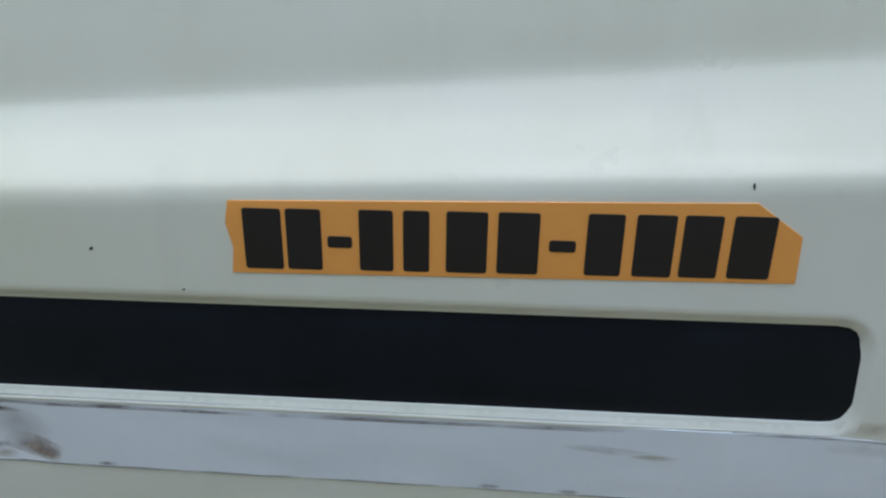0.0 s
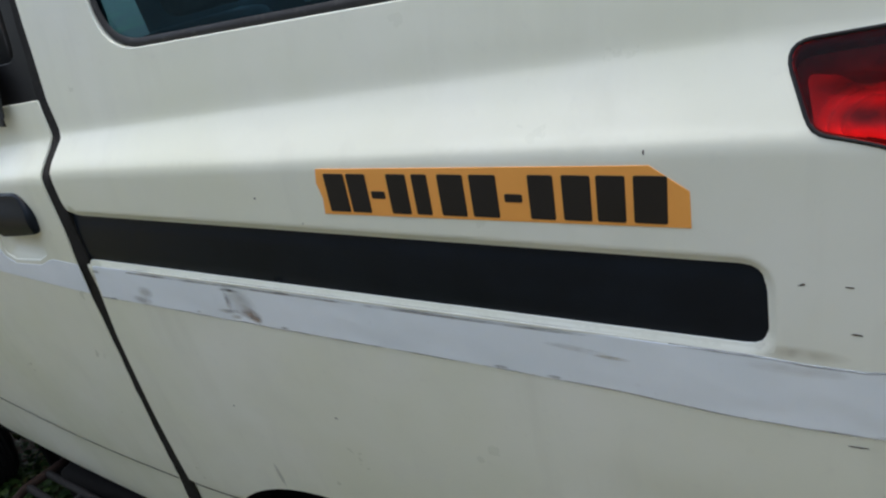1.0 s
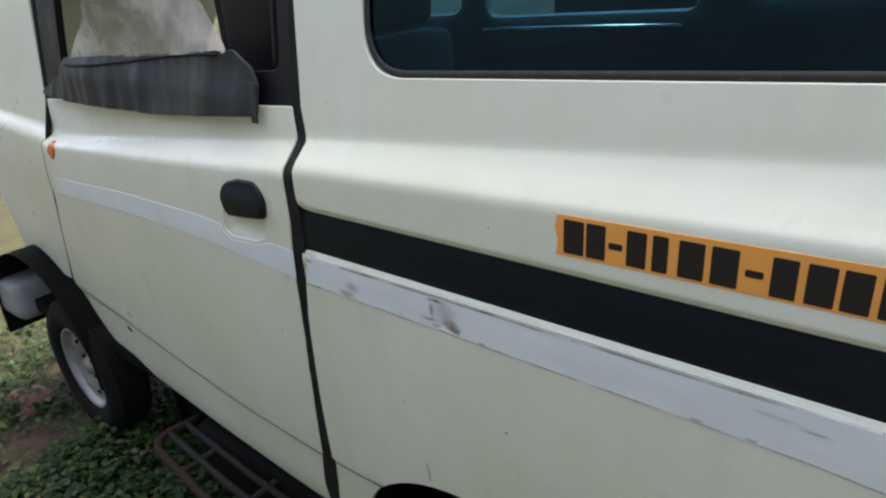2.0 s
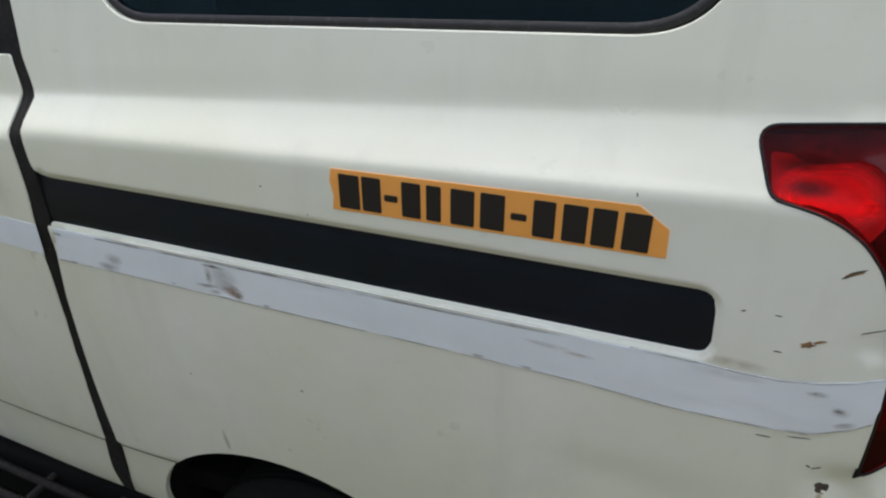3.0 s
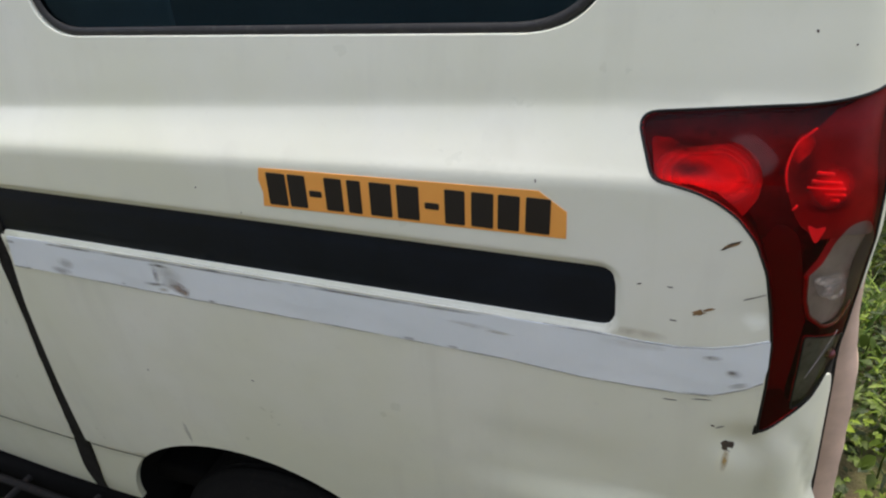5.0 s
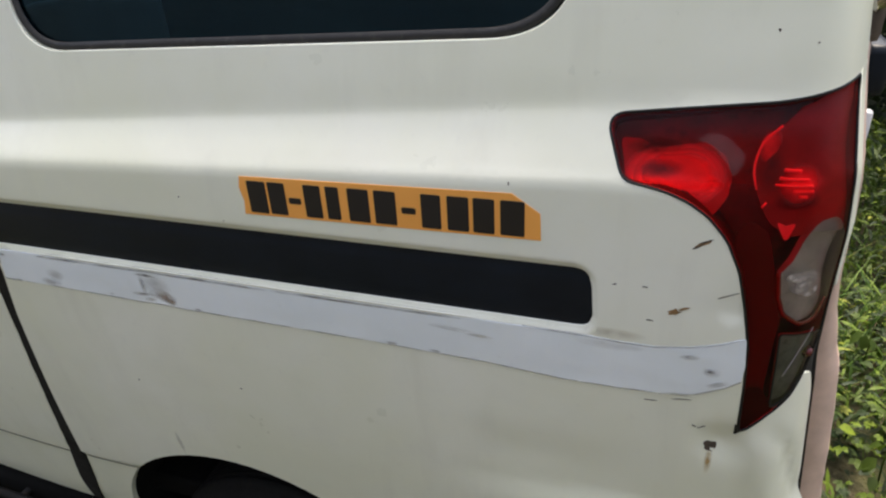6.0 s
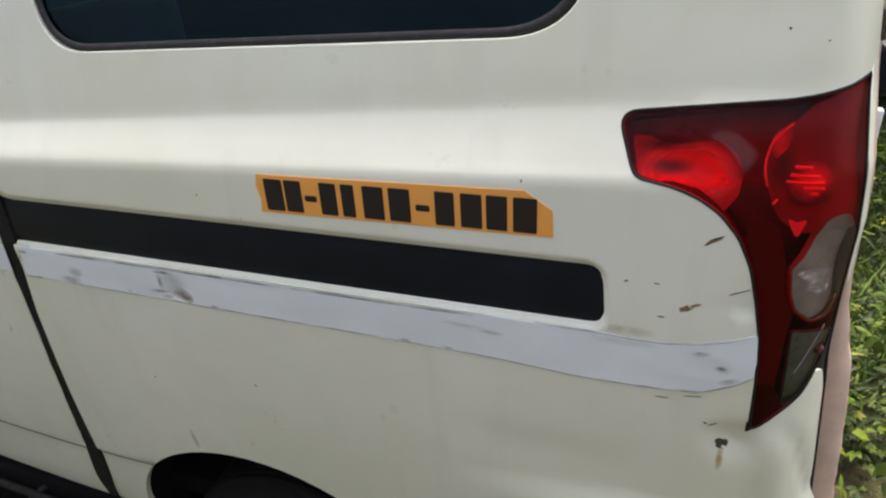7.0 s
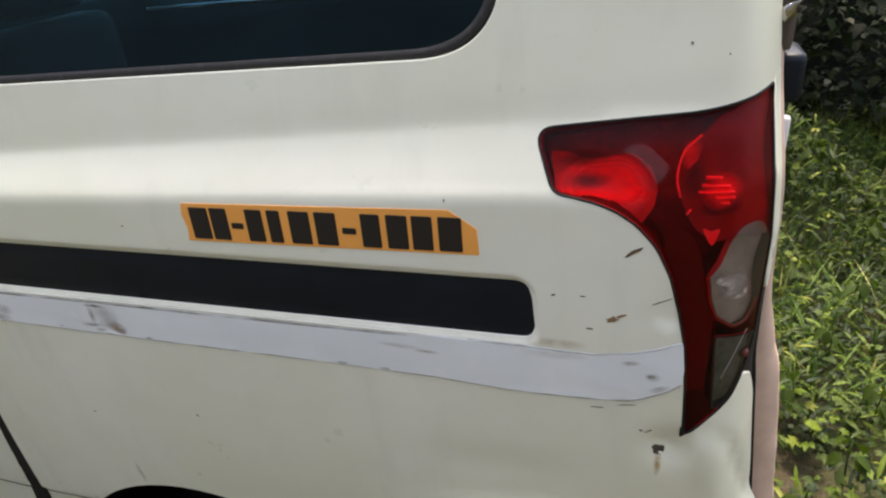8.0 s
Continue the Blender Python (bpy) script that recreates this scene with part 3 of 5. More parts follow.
gap_front = [(-0.699, 0.31, 0), (-0.689, 0.41, 0.1), (-0.659, 0.53, 0.1), (-0.623, 0.73, 0.2), (-0.599, 0.89, 0.2), (-0.579, 1.06, 0.1), (-0.5655, 1.165, 0.1), (-0.5675, 1.258, 0.02), (-0.5615, 1.309, 0.01), (-0.571, 1.363, 0.004), (-0.568, 1.84, 0)]
part("door_seal", panel([rounded(gap_edge + gap_front, 0.012)], 0.012, depth=0.0022, hem=0.02, roll=0.001, dent=lambda u, z: 0.0015 * noise.noise((u * 40, z * 22, 8))), SEAL, van, "dusty dark rubber seal in the door gap")

# reflective tape on the quarter panel
tape_top = [(-0.527, 1.0972), (0.40, 1.0925), (0.488, 1.0915), (0.529, 1.089), (0.572, 1.089), (0.614, 1.096), (0.648, 1.107), (0.674, 1.120)]
tape_low = [(0.679, 1.078), (0.678, 1.052), (0.660, 1.037), (0.626, 1.018), (0.590, 1.012), (0.529, 1.010), (0.451, 1.010), (0.346, 1.018), (0.16, 1.023), (-0.144, 1.027), (-0.43, 1.033), (-0.541, 1.034)]
tape_loop = rounded([(u, z, 0.05 if 0.5 < u < 0.67 else 0.003) for u, z in tape_top + tape_low], 0.015)


def tape_dent(u, z):
    return dents(u, z) - 0.0008 * noise.noise((u * 22, z * 60, 0))


tape = part("tape", panel([tape_loop], 0.014, depth=-0.0012, hem=0.0012, roll=0.0006, dent=tape_dent), TAPE, van, "scuffed pale reflective tape along the side")

part("tape_edge", sweep(rounded([(u, z, 0.05) for u, z in tape_low[1:]], 0.015, False), bead(0.0011, 0.0006, 6, -0.0012), False, surface=skin_dented), EDGE, tape, "dirty lower edge of the tape")
part("tape_edge", sweep(rounded([(u, z, 0.05) for u, z in tape_top[1:]], 0.015, False), bead(0.0013, 0.0006, 6, -0.0012), False, surface=skin_dented), EDGE, tape, "dirty upper edge of the tape")

# the orange sticker with its row of bars
STICK = [(0.002, 1.2775), (0.386, 1.2865), (0.421, 1.2625), (0.4225, 1.2265), (0.001, 1.2205), (0.0035, 1.2405), (-0.001, 1.2605)]
sticker = part("sticker", panel([rounded([(u, z, 0) for u, z in STICK], 0.012)], 0.015, FINE, depth=-0.0010, hem=0.001, roll=0.0004), ORANGE)
tagged(sticker, "orange vinyl sticker with black bars, torn corner, on white paint", "sticker")
marks = [(0.0124, 0.041, 1), (0.045, 0.071, 1), (0.076, 0.094, 0), (0.100, 0.125, 1), (0.133, 0.152, 1), (0.165, 0.195, 1), (0.203, 0.233, 1), (0.241, 0.260, 0), (0.268, 0.294, 1), (0.303, 0.331, 1),
         (0.337, 0.364, 1), (0.372, 0.402, 1)]
for a, b, tall in marks:
    base = 1.2248 + 0.0125 * a
    z0, z1 = (base, base + 0.0475) if tall else (base + 0.018, base + 0.0265)
    part("bar", panel([rounded([(a, z0, 0.002), (b, z0, 0.002), (b, z1, 0.002), (a, z1, 0.002)], 0.01)], 0.015, FINE, depth=-0.0017, hem=0.0006, roll=0.0003), INK, sticker)

# chips, scratches, rust
for k, (u, z, ru, rz, turn) in enumerate([(0.604, 1.240, 0.010, 0.0016, 38), (0.612, 1.247, 0.011, 0.0016, 24), (0.644, 1.177, 0.016, 0.0007, 27), (0.515, 1.176, 0.004, 0.0012, 20),
                                          (0.552, 1.177, 0.005, 0.0010, 0), (0.561, 1.129, 0.006, 0.0010, -5), (0.574, 0.996, 0.011, 0.0010, 3), (0.612, 1.006, 0.018, 0.0011, 10), (0.634, 0.961, 0.004, 0.0018, -30),
                                          (0.644, 0.960, 0.008, 0.0010, 30), (0.654, 1.470, 0.0018, 0.0020, 0), (0.697, 1.458, 0.0013, 0.0013, 0), (0.3815, 1.299, 0.0009, 0.0040, 8), (-0.109, 1.236, 0.0022, 0.0016, 20),
                                          (-0.04, 1.204, 0.0014, 0.001, 0), (-0.10, 0.86, 0.0035, 0.0016, -30), (-0.33, 0.83, 0.003, 0.0015, 0), (0.70, 1.01, 0.0, 0.0, 0)]):
    if ru:
        part("scratch", panel([blob(u, z, ru * 0.66, rz * 0.60, k, 14, turn, 0.4)], 0.02, depth=-0.0007, hem=0.0005, roll=0.0002, dent=quarter_dent), SCUFF, van, "dark scratch in the paint")
part("rust_spot", panel([blob(0.608, 1.2435, 0.009, 0.0020, 30, 12, 30, 0.3)], 0.02, depth=-0.0006, hem=0.0004, roll=0.0002, dent=quarter_dent), RUST, van, "golden brown chip in the paint")
part("rust_spot", panel([blob(0.588, 1.146, 0.0068, 0.0042, 31, 16, 20, 0.4)], 0.02, depth=-0.0008, hem=0.0005, roll=0.0002, dent=quarter_dent), RUST, van, "brown rust spot")
part("rust_spot", panel([blob(0.599, 1.152, 0.007, 0.0014, 32, 12, 25, 0.3)], 0.02, depth=-0.0008, hem=0.0005, roll=0.0002, dent=quarter_dent), RUST, van, "brown rust spot")
part("rust_hole", panel([blob(0.660, 0.922, 0.0078, 0.0088, 33, 14, 10, 0.25)], 0.02, depth=-0.0010, hem=0.0008, roll=0.0004, dent=quarter_dent), SCUFF, van, "dark rusted hole with a lug")


def stain(name, u, z, ru, rz, turn, mat, parent, depth, label, dent=quarter_dent):
    part(name, panel([blob(u, z, ru, rz, 7, 20, turn, 0.06)], 0.012, depth=depth, hem=0.0, dent=dent), mat, parent, label)


stain("rust_run", 0.660, 0.896, 0.006, 0.026, 0, STAIN_RUN, van, -0.0006, "tan rust run below the hole")
stain("dirt_haze", 0.515, 1.1005, 0.050, 0.010, 0, STAIN_TAN, van, -0.0006, "brown dirt under the end of the rail cover")
stain("dirt_run", -0.299, 0.662, 0.006, 0.040, 5, STAIN_GREY, van, -0.0005, "grey dirt run above the wheel arch")
TAPE_MARKS = [
    (-0.220, 1.0850, 0.026, 0.0034, -8, STAIN_DARK), (-0.231, 1.066, 0.0060, 0.024, 4, STAIN_GREY), (-0.238, 1.0465, 0.026, 0.0046, -4, STAIN_GREY), (-0.205, 1.066, 0.034, 0.024, 0, STAIN_PALE),
    (-0.197, 1.0475, 0.034, 0.013, -16, STAIN_BROWN), (-0.184, 1.0400, 0.016, 0.009, -25, STAIN_BROWN), (-0.224, 1.037, 0.014, 0.005, -6, STAIN_TAN), (-0.430, 1.0435, 0.028, 0.009, -8, STAIN_GREY),
    (-0.415, 1.060, 0.022, 0.014, 0, STAIN_PALE), (-0.522, 1.0885, 0.013, 0.0045, -8, STAIN_DARK), (-0.535, 1.078, 0.008, 0.014, 0, STAIN_BROWN), (-0.505, 1.0365, 0.010, 0.0030, 0, STAIN_GREY),
    (0.300, 1.0720, 0.050, 0.0040, -6, STAIN_PALE), (0.340, 1.066, 0.026, 0.0030, -4, STAIN_TAN),
    (0.515, 1.0835, 0.050, 0.0085, 0, STAIN_TAN), (0.614, 1.0825, 0.017, 0.0040, 14, STAIN_GREY), (0.643, 1.0625, 0.014, 0.0085, 10, STAIN_GREY), (0.641, 1.0635, 0.008, 0.0040, 10, STAIN_DARK),
    (0.652, 1.0440, 0.022, 0.0040, 26, STAIN_GREY), (0.605, 1.0170, 0.026, 0.0030, 5, STAIN_GREY), (-0.130, 1.0330, 0.011, 0.0026, 0, STAIN_DARK), (0.205, 1.0280, 0.012, 0.0026, 0, STAIN_DARK),
    (0.272, 1.0260, 0.012, 0.0028, 0, STAIN_DARK), (-0.300, 1.0390, 0.008, 0.0022, 0, STAIN_DARK),
]
for k, (u, z, ru, rz, turn, mat) in enumerate(TAPE_MARKS):
    stain("tape_stain", u, z, ru, rz, turn, mat, tape, -0.0022 - 0.0001 * k, "soft grey-brown stain on the tape", tape_dent)

# tail lamp
lamp_loop = rounded(LAMP, 0.008)
CLEAR = [(0.756, 1.280, 0.03), (0.727, 1.278, 0.02), (0.7135, 1.258, 0.03), (0.7055, 1.231, 0.02), (0.694, 1.213, 0.008), (0.6995, 1.180, 0.03), (0.709, 1.156, 0.02), (0.734, 1.137, 0.02), (0.757, 1.140, 0.02), (0.772, 1.165, 0.03), (0.774, 1.25, 0.03)]
LOW_CLEAR = [(0.711, 1.128, 0.004), (0.738, 1.123, 0.02), (0.7765, 1.116, 0.006), (0.7755, 1.090, 0.02), (0.761, 1.053, 0.02), (0.743, 1.025, 0.02), (0.719, 1.002, 0.006), (0.716, 1.07, 0.05)]
clear_loop, low_loop = rounded(CLEAR, 0.008), rounded(LOW_CLEAR, 0.008)
tail_lamp = part("tail_lamp", panel([lamp_loop], 0.016, depth=0.046, hem=0), HOUSING, van, "tall wrap-round red tail lamp")
part("lamp_wall", sweep(lamp_loop, [(-0.0034, 0.0018), (0.0034, 0.0018), (0.0034, 0.050), (-0.0034, 0.050)]), WALL, tail_lamp, "dark inner wall of the lamp")
part("lamp_seal", sweep(lamp_loop, bead(0.0018, 0.0016, 8, 0.0004)), BLACK_FRAME, tail_lamp)


def lens_bulge(u, z):
    return -0.001 * math.sin(math.pi * smooth(0.95, 1.43, z))


lamp_rim = np.array(lamp_loop)


def lens_skin(u, z, depth=0.0, dent=None):
    """The lens runs on smoothly where the panel beside it is creased."""
    p = on_skin(u, z, depth, dent)
    k = smooth(0.002, 0.035, float(np.hypot(*(lamp_rim - (u, z)).T).min()))
    if k > 0:
        mean = sum((on_skin(u, z + 0.024 * i, depth, dent) for i in range(-2, 3)), Vector()) / 5
        p = p.lerp(Vector((p.x + 0.5 * (mean.x - p.x), mean.y, p.z)), k)
    return p


part("red_lens", panel([lamp_loop, clear_loop, low_loop], 0.012, depth=0.0008, hem=0, dent=lens_bulge, surface=lens_skin), RED_LENS, tail_lamp, "glossy translucent red lens").visible_shadow = False
part("clear_lens", panel([clear_loop], 0.012, depth=0.0010, hem=0, dent=lens_bulge, surface=lens_skin), CLEAR_LENS, tail_lamp, "clear indicator lens").visible_shadow = False
part("clear_lens", panel([low_loop], 0.012, depth=0.0010, hem=0, dent=lens_bulge, surface=lens_skin), SMOKED_LENS, tail_lamp, "smoky clear reversing lens").visible_shadow = False


def bowl(cu, cz, r, d):
    def f(u, z):
        return d * max(0.0, 1 - ((u - cu) ** 2 + (z - cz) ** 2) / r ** 2)
    return f


def patch_dish(u, z):
    """A hollow reflector, shallow and a little buckled."""
    return bowl(0.585, 1.358, 0.090, 0.024)(u, z) + 0.0040 * noise.noise((u * 30, z * 44, 1))


# Lobe-shaped reflection on the lens, laid on as a grey patch.
lobe = rounded([(0.573, 1.3645, 0.01), (0.588, 1.3655, 0.01), (0.6029, 1.3700, 0.008), (0.6217, 1.3611, 0.01), (0.6395, 1.3462, 0.01), (0.6434, 1.3261, 0.01), (0.6323, 1.3136, 0.01), (0.6236, 1.3343, 0.02), (0.6053, 1.3528, 0.02)], 0.006)
part("lens_sheen", panel([lobe], 0.01, depth=-0.0004, hem=0.0, dent=lens_bulge, surface=lens_skin), LENS_SHEEN, tail_lamp, "grey reflection painted on the lens")
patch = rounded([(0.506, 1.359, 0.006), (0.528, 1.3595, 0.01), (0.546, 1.352, 0.02), (0.576, 1.357, 0.02), (0.600, 1.362, 0.02), (0.621, 1.349, 0.02), (0.630, 1.326, 0.02), (0.628, 1.296, 0.02), (0.614, 1.2755, 0.006), (0.582, 1.294, 0.04), (0.535, 1.3085, 0.02), (0.516, 1.3145, 0.006)], 0.008)
part("reflector", panel([patch], 0.01, depth=0.0060, hem=0.0, dent=patch_dish, surface=lens_skin), DULL_COAT, tail_lamp, "dimpled side reflector, dull under its painted brightness")
# The reflector's brightness is painted with fading white layers.
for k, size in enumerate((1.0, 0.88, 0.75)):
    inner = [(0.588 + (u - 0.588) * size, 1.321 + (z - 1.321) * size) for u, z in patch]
    part("bright_sheen", panel([inner], 0.01, depth=0.0056 - 0.0004 * k, hem=0.0, dent=patch_dish, surface=lens_skin), SOFT_WHITE, tail_lamp, "bright reflection painted on the reflector")
# Dark reflections painted over the reflector.
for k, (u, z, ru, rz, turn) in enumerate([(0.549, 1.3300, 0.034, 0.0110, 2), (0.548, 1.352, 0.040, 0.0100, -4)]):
    part("dark_spot", panel([blob(u, z, ru, rz, 40 + k, 18, turn, 0.15)], 0.008, depth=0.0043 - 0.0003 * k, hem=0.0, dent=patch_dish, surface=lens_skin), SHADOW_COAT, tail_lamp, "dark reflection painted on the reflector")
round_loop = rounded([(0.648, 1.335, 0.05), (0.6545, 1.361, 0.03), (0.672, 1.378, 0.03), (0.695, 1.3965, 0.02), (0.737, 1.4065, 0.03), (0.7735, 1.4165, 0.003), (0.7775, 1.255, 0.006), (0.73, 1.262, 0.03), (0.70, 1.258, 0.02), (0.674, 1.272, 0.03), (0.662, 1.292, 0.03), (0.654, 1.313, 0.03)], 0.008)
dish = bowl(0.712, 1.345, 0.080, 0.013)
part("lamp_bowl", panel([round_loop], 0.010, depth=0.0040, hem=0.0, dent=dish, surface=lens_skin), BOWL_COAT, tail_lamp, "round dull red lamp bowl")
# Dark and bright reflections of the bowl, painted as soft patches.
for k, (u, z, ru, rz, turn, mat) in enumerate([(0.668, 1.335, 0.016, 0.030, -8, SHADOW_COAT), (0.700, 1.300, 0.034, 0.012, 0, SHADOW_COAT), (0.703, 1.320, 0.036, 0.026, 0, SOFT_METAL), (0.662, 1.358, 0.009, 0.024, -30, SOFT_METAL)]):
    part("bowl_patch", panel([blob(u, z, ru, rz, 45 + k, 18, turn, 0.15)], 0.008, depth=0.0024 - 0.0005 * k, hem=0.0, dent=dish, surface=lens_skin), mat, tail_lamp, "reflection painted into the bowl")
part("bowl_rim", sweep(rounded([(0.6545, 1.311), (0.648, 1.335, 0.05), (0.6545, 1.361, 0.03), (0.672, 1.3775)], 0.006, False), bead(0.0013, 0.0015, 6, 0.004), False, surface=lens_skin), RIB_COAT, tail_lamp, "bright rim of the lamp bowl")
part("bowl_rim", sweep([(0.6625, 1.2915), (0.6645, 1.2945), (0.6665, 1.2975)], bead(0.0013, 0.0015, 6, 0.004), False, surface=lens_skin), RIB_COAT, tail_lamp)
for u, z, n in ((0.681, 1.3345, 5), (0.677, 1.3265, 8), (0.673, 1.3185, 10), (0.694, 1.3105, 6), (0.702, 1.3035, 3)):
    part("rib", sweep([(u + 0.005 * i, z - 0.0003 * i) for i in range(n)], bead(0.0020, 0.003, 6, 0.0085), False, surface=lens_skin), RIB_COAT, tail_lamp, "bright rib of the bowl")
part("reflector", panel([rounded([(0.680, 1.277, 0.003), (0.692, 1.272, 0.003), (0.704, 1.276, 0.003), (0.695, 1.250, 0.004)], 0.006)], 0.01, depth=0.006, hem=0.0, surface=lens_skin), RIB_COAT, tail_lamp, "small bright reflector")
part("reflector", panel([clear_loop], 0.012, depth=0.007, hem=0.0, dent=bowl(0.74, 1.21, 0.06, 0.010), surface=lens_skin), AMBER_GREY, tail_lamp, "grey indicator reflector")
# The cover's sheen band is painted as a fading milky patch.
part("bulb_shield", panel([rounded([(0.698, 1.212, 0.004), (0.720, 1.2165, 0.01), (0.756, 1.213, 0.006), (0.760, 1.185, 0.01), (0.742, 1.172, 0.01), (0.716, 1.184, 0.01)], 0.006)], 0.006, depth=0.0062, hem=0.0, dent=lambda u, z: 0.002 * noise.noise((u * 90, z * 90, 2)), surface=lens_skin), VEIL, tail_lamp, "milky crumpled bulb cover with its sheen painted in")
# Sparkles on the cover, painted as small bright blobs.
for k, (u, z, ru, rz, turn) in enumerate([(0.7195, 1.2005, 0.012, 0.0040, -25), (0.738, 1.1795, 0.010, 0.0036, -10), (0.709, 1.207, 0.007, 0.0030, 30), (0.747, 1.185, 0.005, 0.0060, 10), (0.727, 1.195, 0.009, 0.0022, 40)]):
    part("glint", panel([blob(u, z, ru, rz, 60 + k, 14, turn, 0.4)], 0.006, depth=0.0046 - 0.0002 * k, hem=0.0, surface=lens_skin), GLINT, tail_lamp, "glint painted on the bulb cover")
# A reflected line on the lens, drawn as a thin grey bead.
part("lens_streak", sweep([(0.7575 - 0.003 * i, 1.128 - 0.0068 * i) for i in range(11)], bead(0.0008, 0.0006, 6, 0.0004), False, surface=lens_skin), DULL_COAT, tail_lamp, "pale reflection line drawn on the reversing lens")
part("stem_backing", panel([rounded([(0.690, 0.968, 0.003), (0.6865, 1.045, 0.05), (0.681, 1.11, 0.05), (0.670, 1.163, 0.05), (0.657, 1.212, 0.05), (0.638, 1.252, 0.05), (0.652, 1.280, 0.02), (0.676, 1.262, 0.02), (0.690, 1.215, 0.01), (0.696, 1.178, 0.02), (0.708, 1.150, 0.02), (0.708, 1.04, 0.02), (0.716, 1.0, 0.01)], 0.008)], 0.012, depth=0.0045, hem=0.0, surface=lens_skin), WALL, tail_lamp, "dark backing of the lamp stem")
part("lamp_foot", panel([rounded([(0.683, 0.955, 0.002), (0.682, 1.040, 0.01), (0.702, 1.046, 0.01), (0.716, 1.018, 0.01), (0.740, 1.0258, 0.006), (0.7595, 1.055, 0.004), (0.769, 1.050, 0.004), (0.749, 1.018, 0.03), (0.718, 0.987, 0.03)], 0.006)], 0.01, depth=0.0014, hem=0.0, surface=lens_skin), BLACK_FRAME, tail_lamp, "black foot of the lamp")
part("divider", sweep(low_loop, bead(0.0016, 0.0012, 6, 0.0010), surface=lens_skin), BLACK_FRAME, tail_lamp, "dark edge of the reversing lens")
part("ring", sweep(rounded(CLEAR[4:10], 0.006, False), bead(0.0030, 0.0016, 6, 0.0030), False, surface=lens_skin), plain("red_ring", (0.15, 0.010, 0.012), 0.2, 0.1), tail_lamp)
part("reflector", panel([low_loop], 0.012, depth=0.005, hem=0.0, surface=lens_skin), plain("smoked_backing", (0.30, 0.30, 0.27), 0.35, 0.6, 25, bump=0.3), tail_lamp)
part("lamp_bulb", lathe([(0.0, -0.010), (0.006, -0.008), (0.008, 0.0), (0.006, 0.008), (0.0, 0.008)], 16), plain("red_bulb", (0.10, 0.012, 0.014), 0.2, 0.1), tail_lamp).location = on_skin(0.768, 1.085, 0.006)


# tailgate with its garnish
def tail_surface(v, z, depth=0.0, dent=None):
    """v runs across the tail from the near corner."""
    x0 = 0.770 - 0.10 * max(0.0, z - 1.25) + 0.12 * max(0.0, 1.05 - max(z, 0.6))
    proud = 0.012 + (0.003 * noise.noise((v * 6, z * 9, 3)) + 0.0015 * noise.noise((v * 14, z * 34, 5))) * smooth(0.0, 0.02, v) + 0.031 * (1 - smooth(1.00, 1.18, z))
    f = section(level(0.75, z)) + 0.088
    bend = 0.03
    if v < bend:
        a = v / bend * math.pi / 2
        return Vector((x0 + proud * math.sin(a) - depth, f + bend * (1 - math.cos(a)) * 0.8, z))
    return Vector((x0 + proud - depth, f + bend * 0.8 + v - bend, z))


gate_loop = rounded([(0.0, 0.45, 0.01), (1.22, 0.45, 0.05), (1.22, 1.45, 0.1), (1.12, 1.84, 0.05), (0.0, 1.84, 0.01)], 0.02)
gate_glass = rounded([(0.12, 1.52, 0.06), (1.10, 1.52, 0.06), (1.04, 1.78, 0.06), (0.16, 1.78, 0.06)], 0.02)
tailgate = part("tailgate", panel([gate_loop, gate_glass], 0.014, [1.04, 1.05, 1.06, 1.07, 1.08, 1.09, 1.10, 1.11, 1.12, 1.13], hem=0.02, surface=tail_surface), PINKISH, van, "weathered pale tailgate flaring out at the bottom")
part("gate_glass", panel([gate_glass], 0.06, depth=0.01, hem=0, surface=tail_surface), TINTED, tailgate).visible_shadow = False
part("lamp_pillar", panel([rounded([(0.779, 1.424, 0), (0.782, 1.30, 0), (0.785, 1.20, 0.01), (0.796, 1.165, 0.01), (0.815, 1.19, 0), (0.815, 1.424, 0)], 0.012)], 0.012, depth=-0.0005, hem=0.02), PAINT, van, "narrow white pillar beside the tail lamp")
part("gate_seal", sweep([(0.0015, z) for z in np.arange(0.40, 1.40, 0.02)], bead(0.0022, 0.002, 6, 0.0), False, surface=tail_surface), SEAL, tailgate)
part("lamp_gap", panel([rounded([(0.783, 1.215, 0), (0.797, 1.16, 0), (0.815, 1.185, 0), (0.818, 1.06, 0), (0.815, 0.975, 0), (0.790, 1.030, 0), (0.772, 1.052, 0), (0.783, 1.10, 0)], 0.012)], 0.012, depth=0.003, hem=0.006), SEAL, van, "dark gap beside the lamp")
part("gate_seal", sweep([(0.820, z) for z in np.arange(0.40, 1.84, 0.02)], [(-0.008, 0.006), (-0.004, 0.002), (0.003, 0.002), (0.006, 0.006), (0.006, 0.02), (-0.008, 0.02)], False), RUBBER, van, "black rubber seal beside the tailgate")
part("garnish", box(0.740, 0.770, 0.145, 0.24, 1.437, 1.515, 0.010), plain("brown_plastic", (0.11, 0.085, 0.075), 0.3, 0.3), tailgate, "dark brown plastic handle housing")
part("garnish_handle", box(0.757, 0.792, 0.16, 0.24, 1.372, 1.432, 0.010), BLACK_PLASTIC, tailgate, "black plastic pull handle")
part("chrome_strip", tube([(0.750, 0.136, 1.478), (0.760, 0.136, 1.487), (0.767, 0.138, 1.502), (0.770, 0.140, 1.525), (0.768, 0.14, 1.56), (0.762, 0.14, 1.60)], 0.0085), CHROME, tailgate, "worn chrome strip")
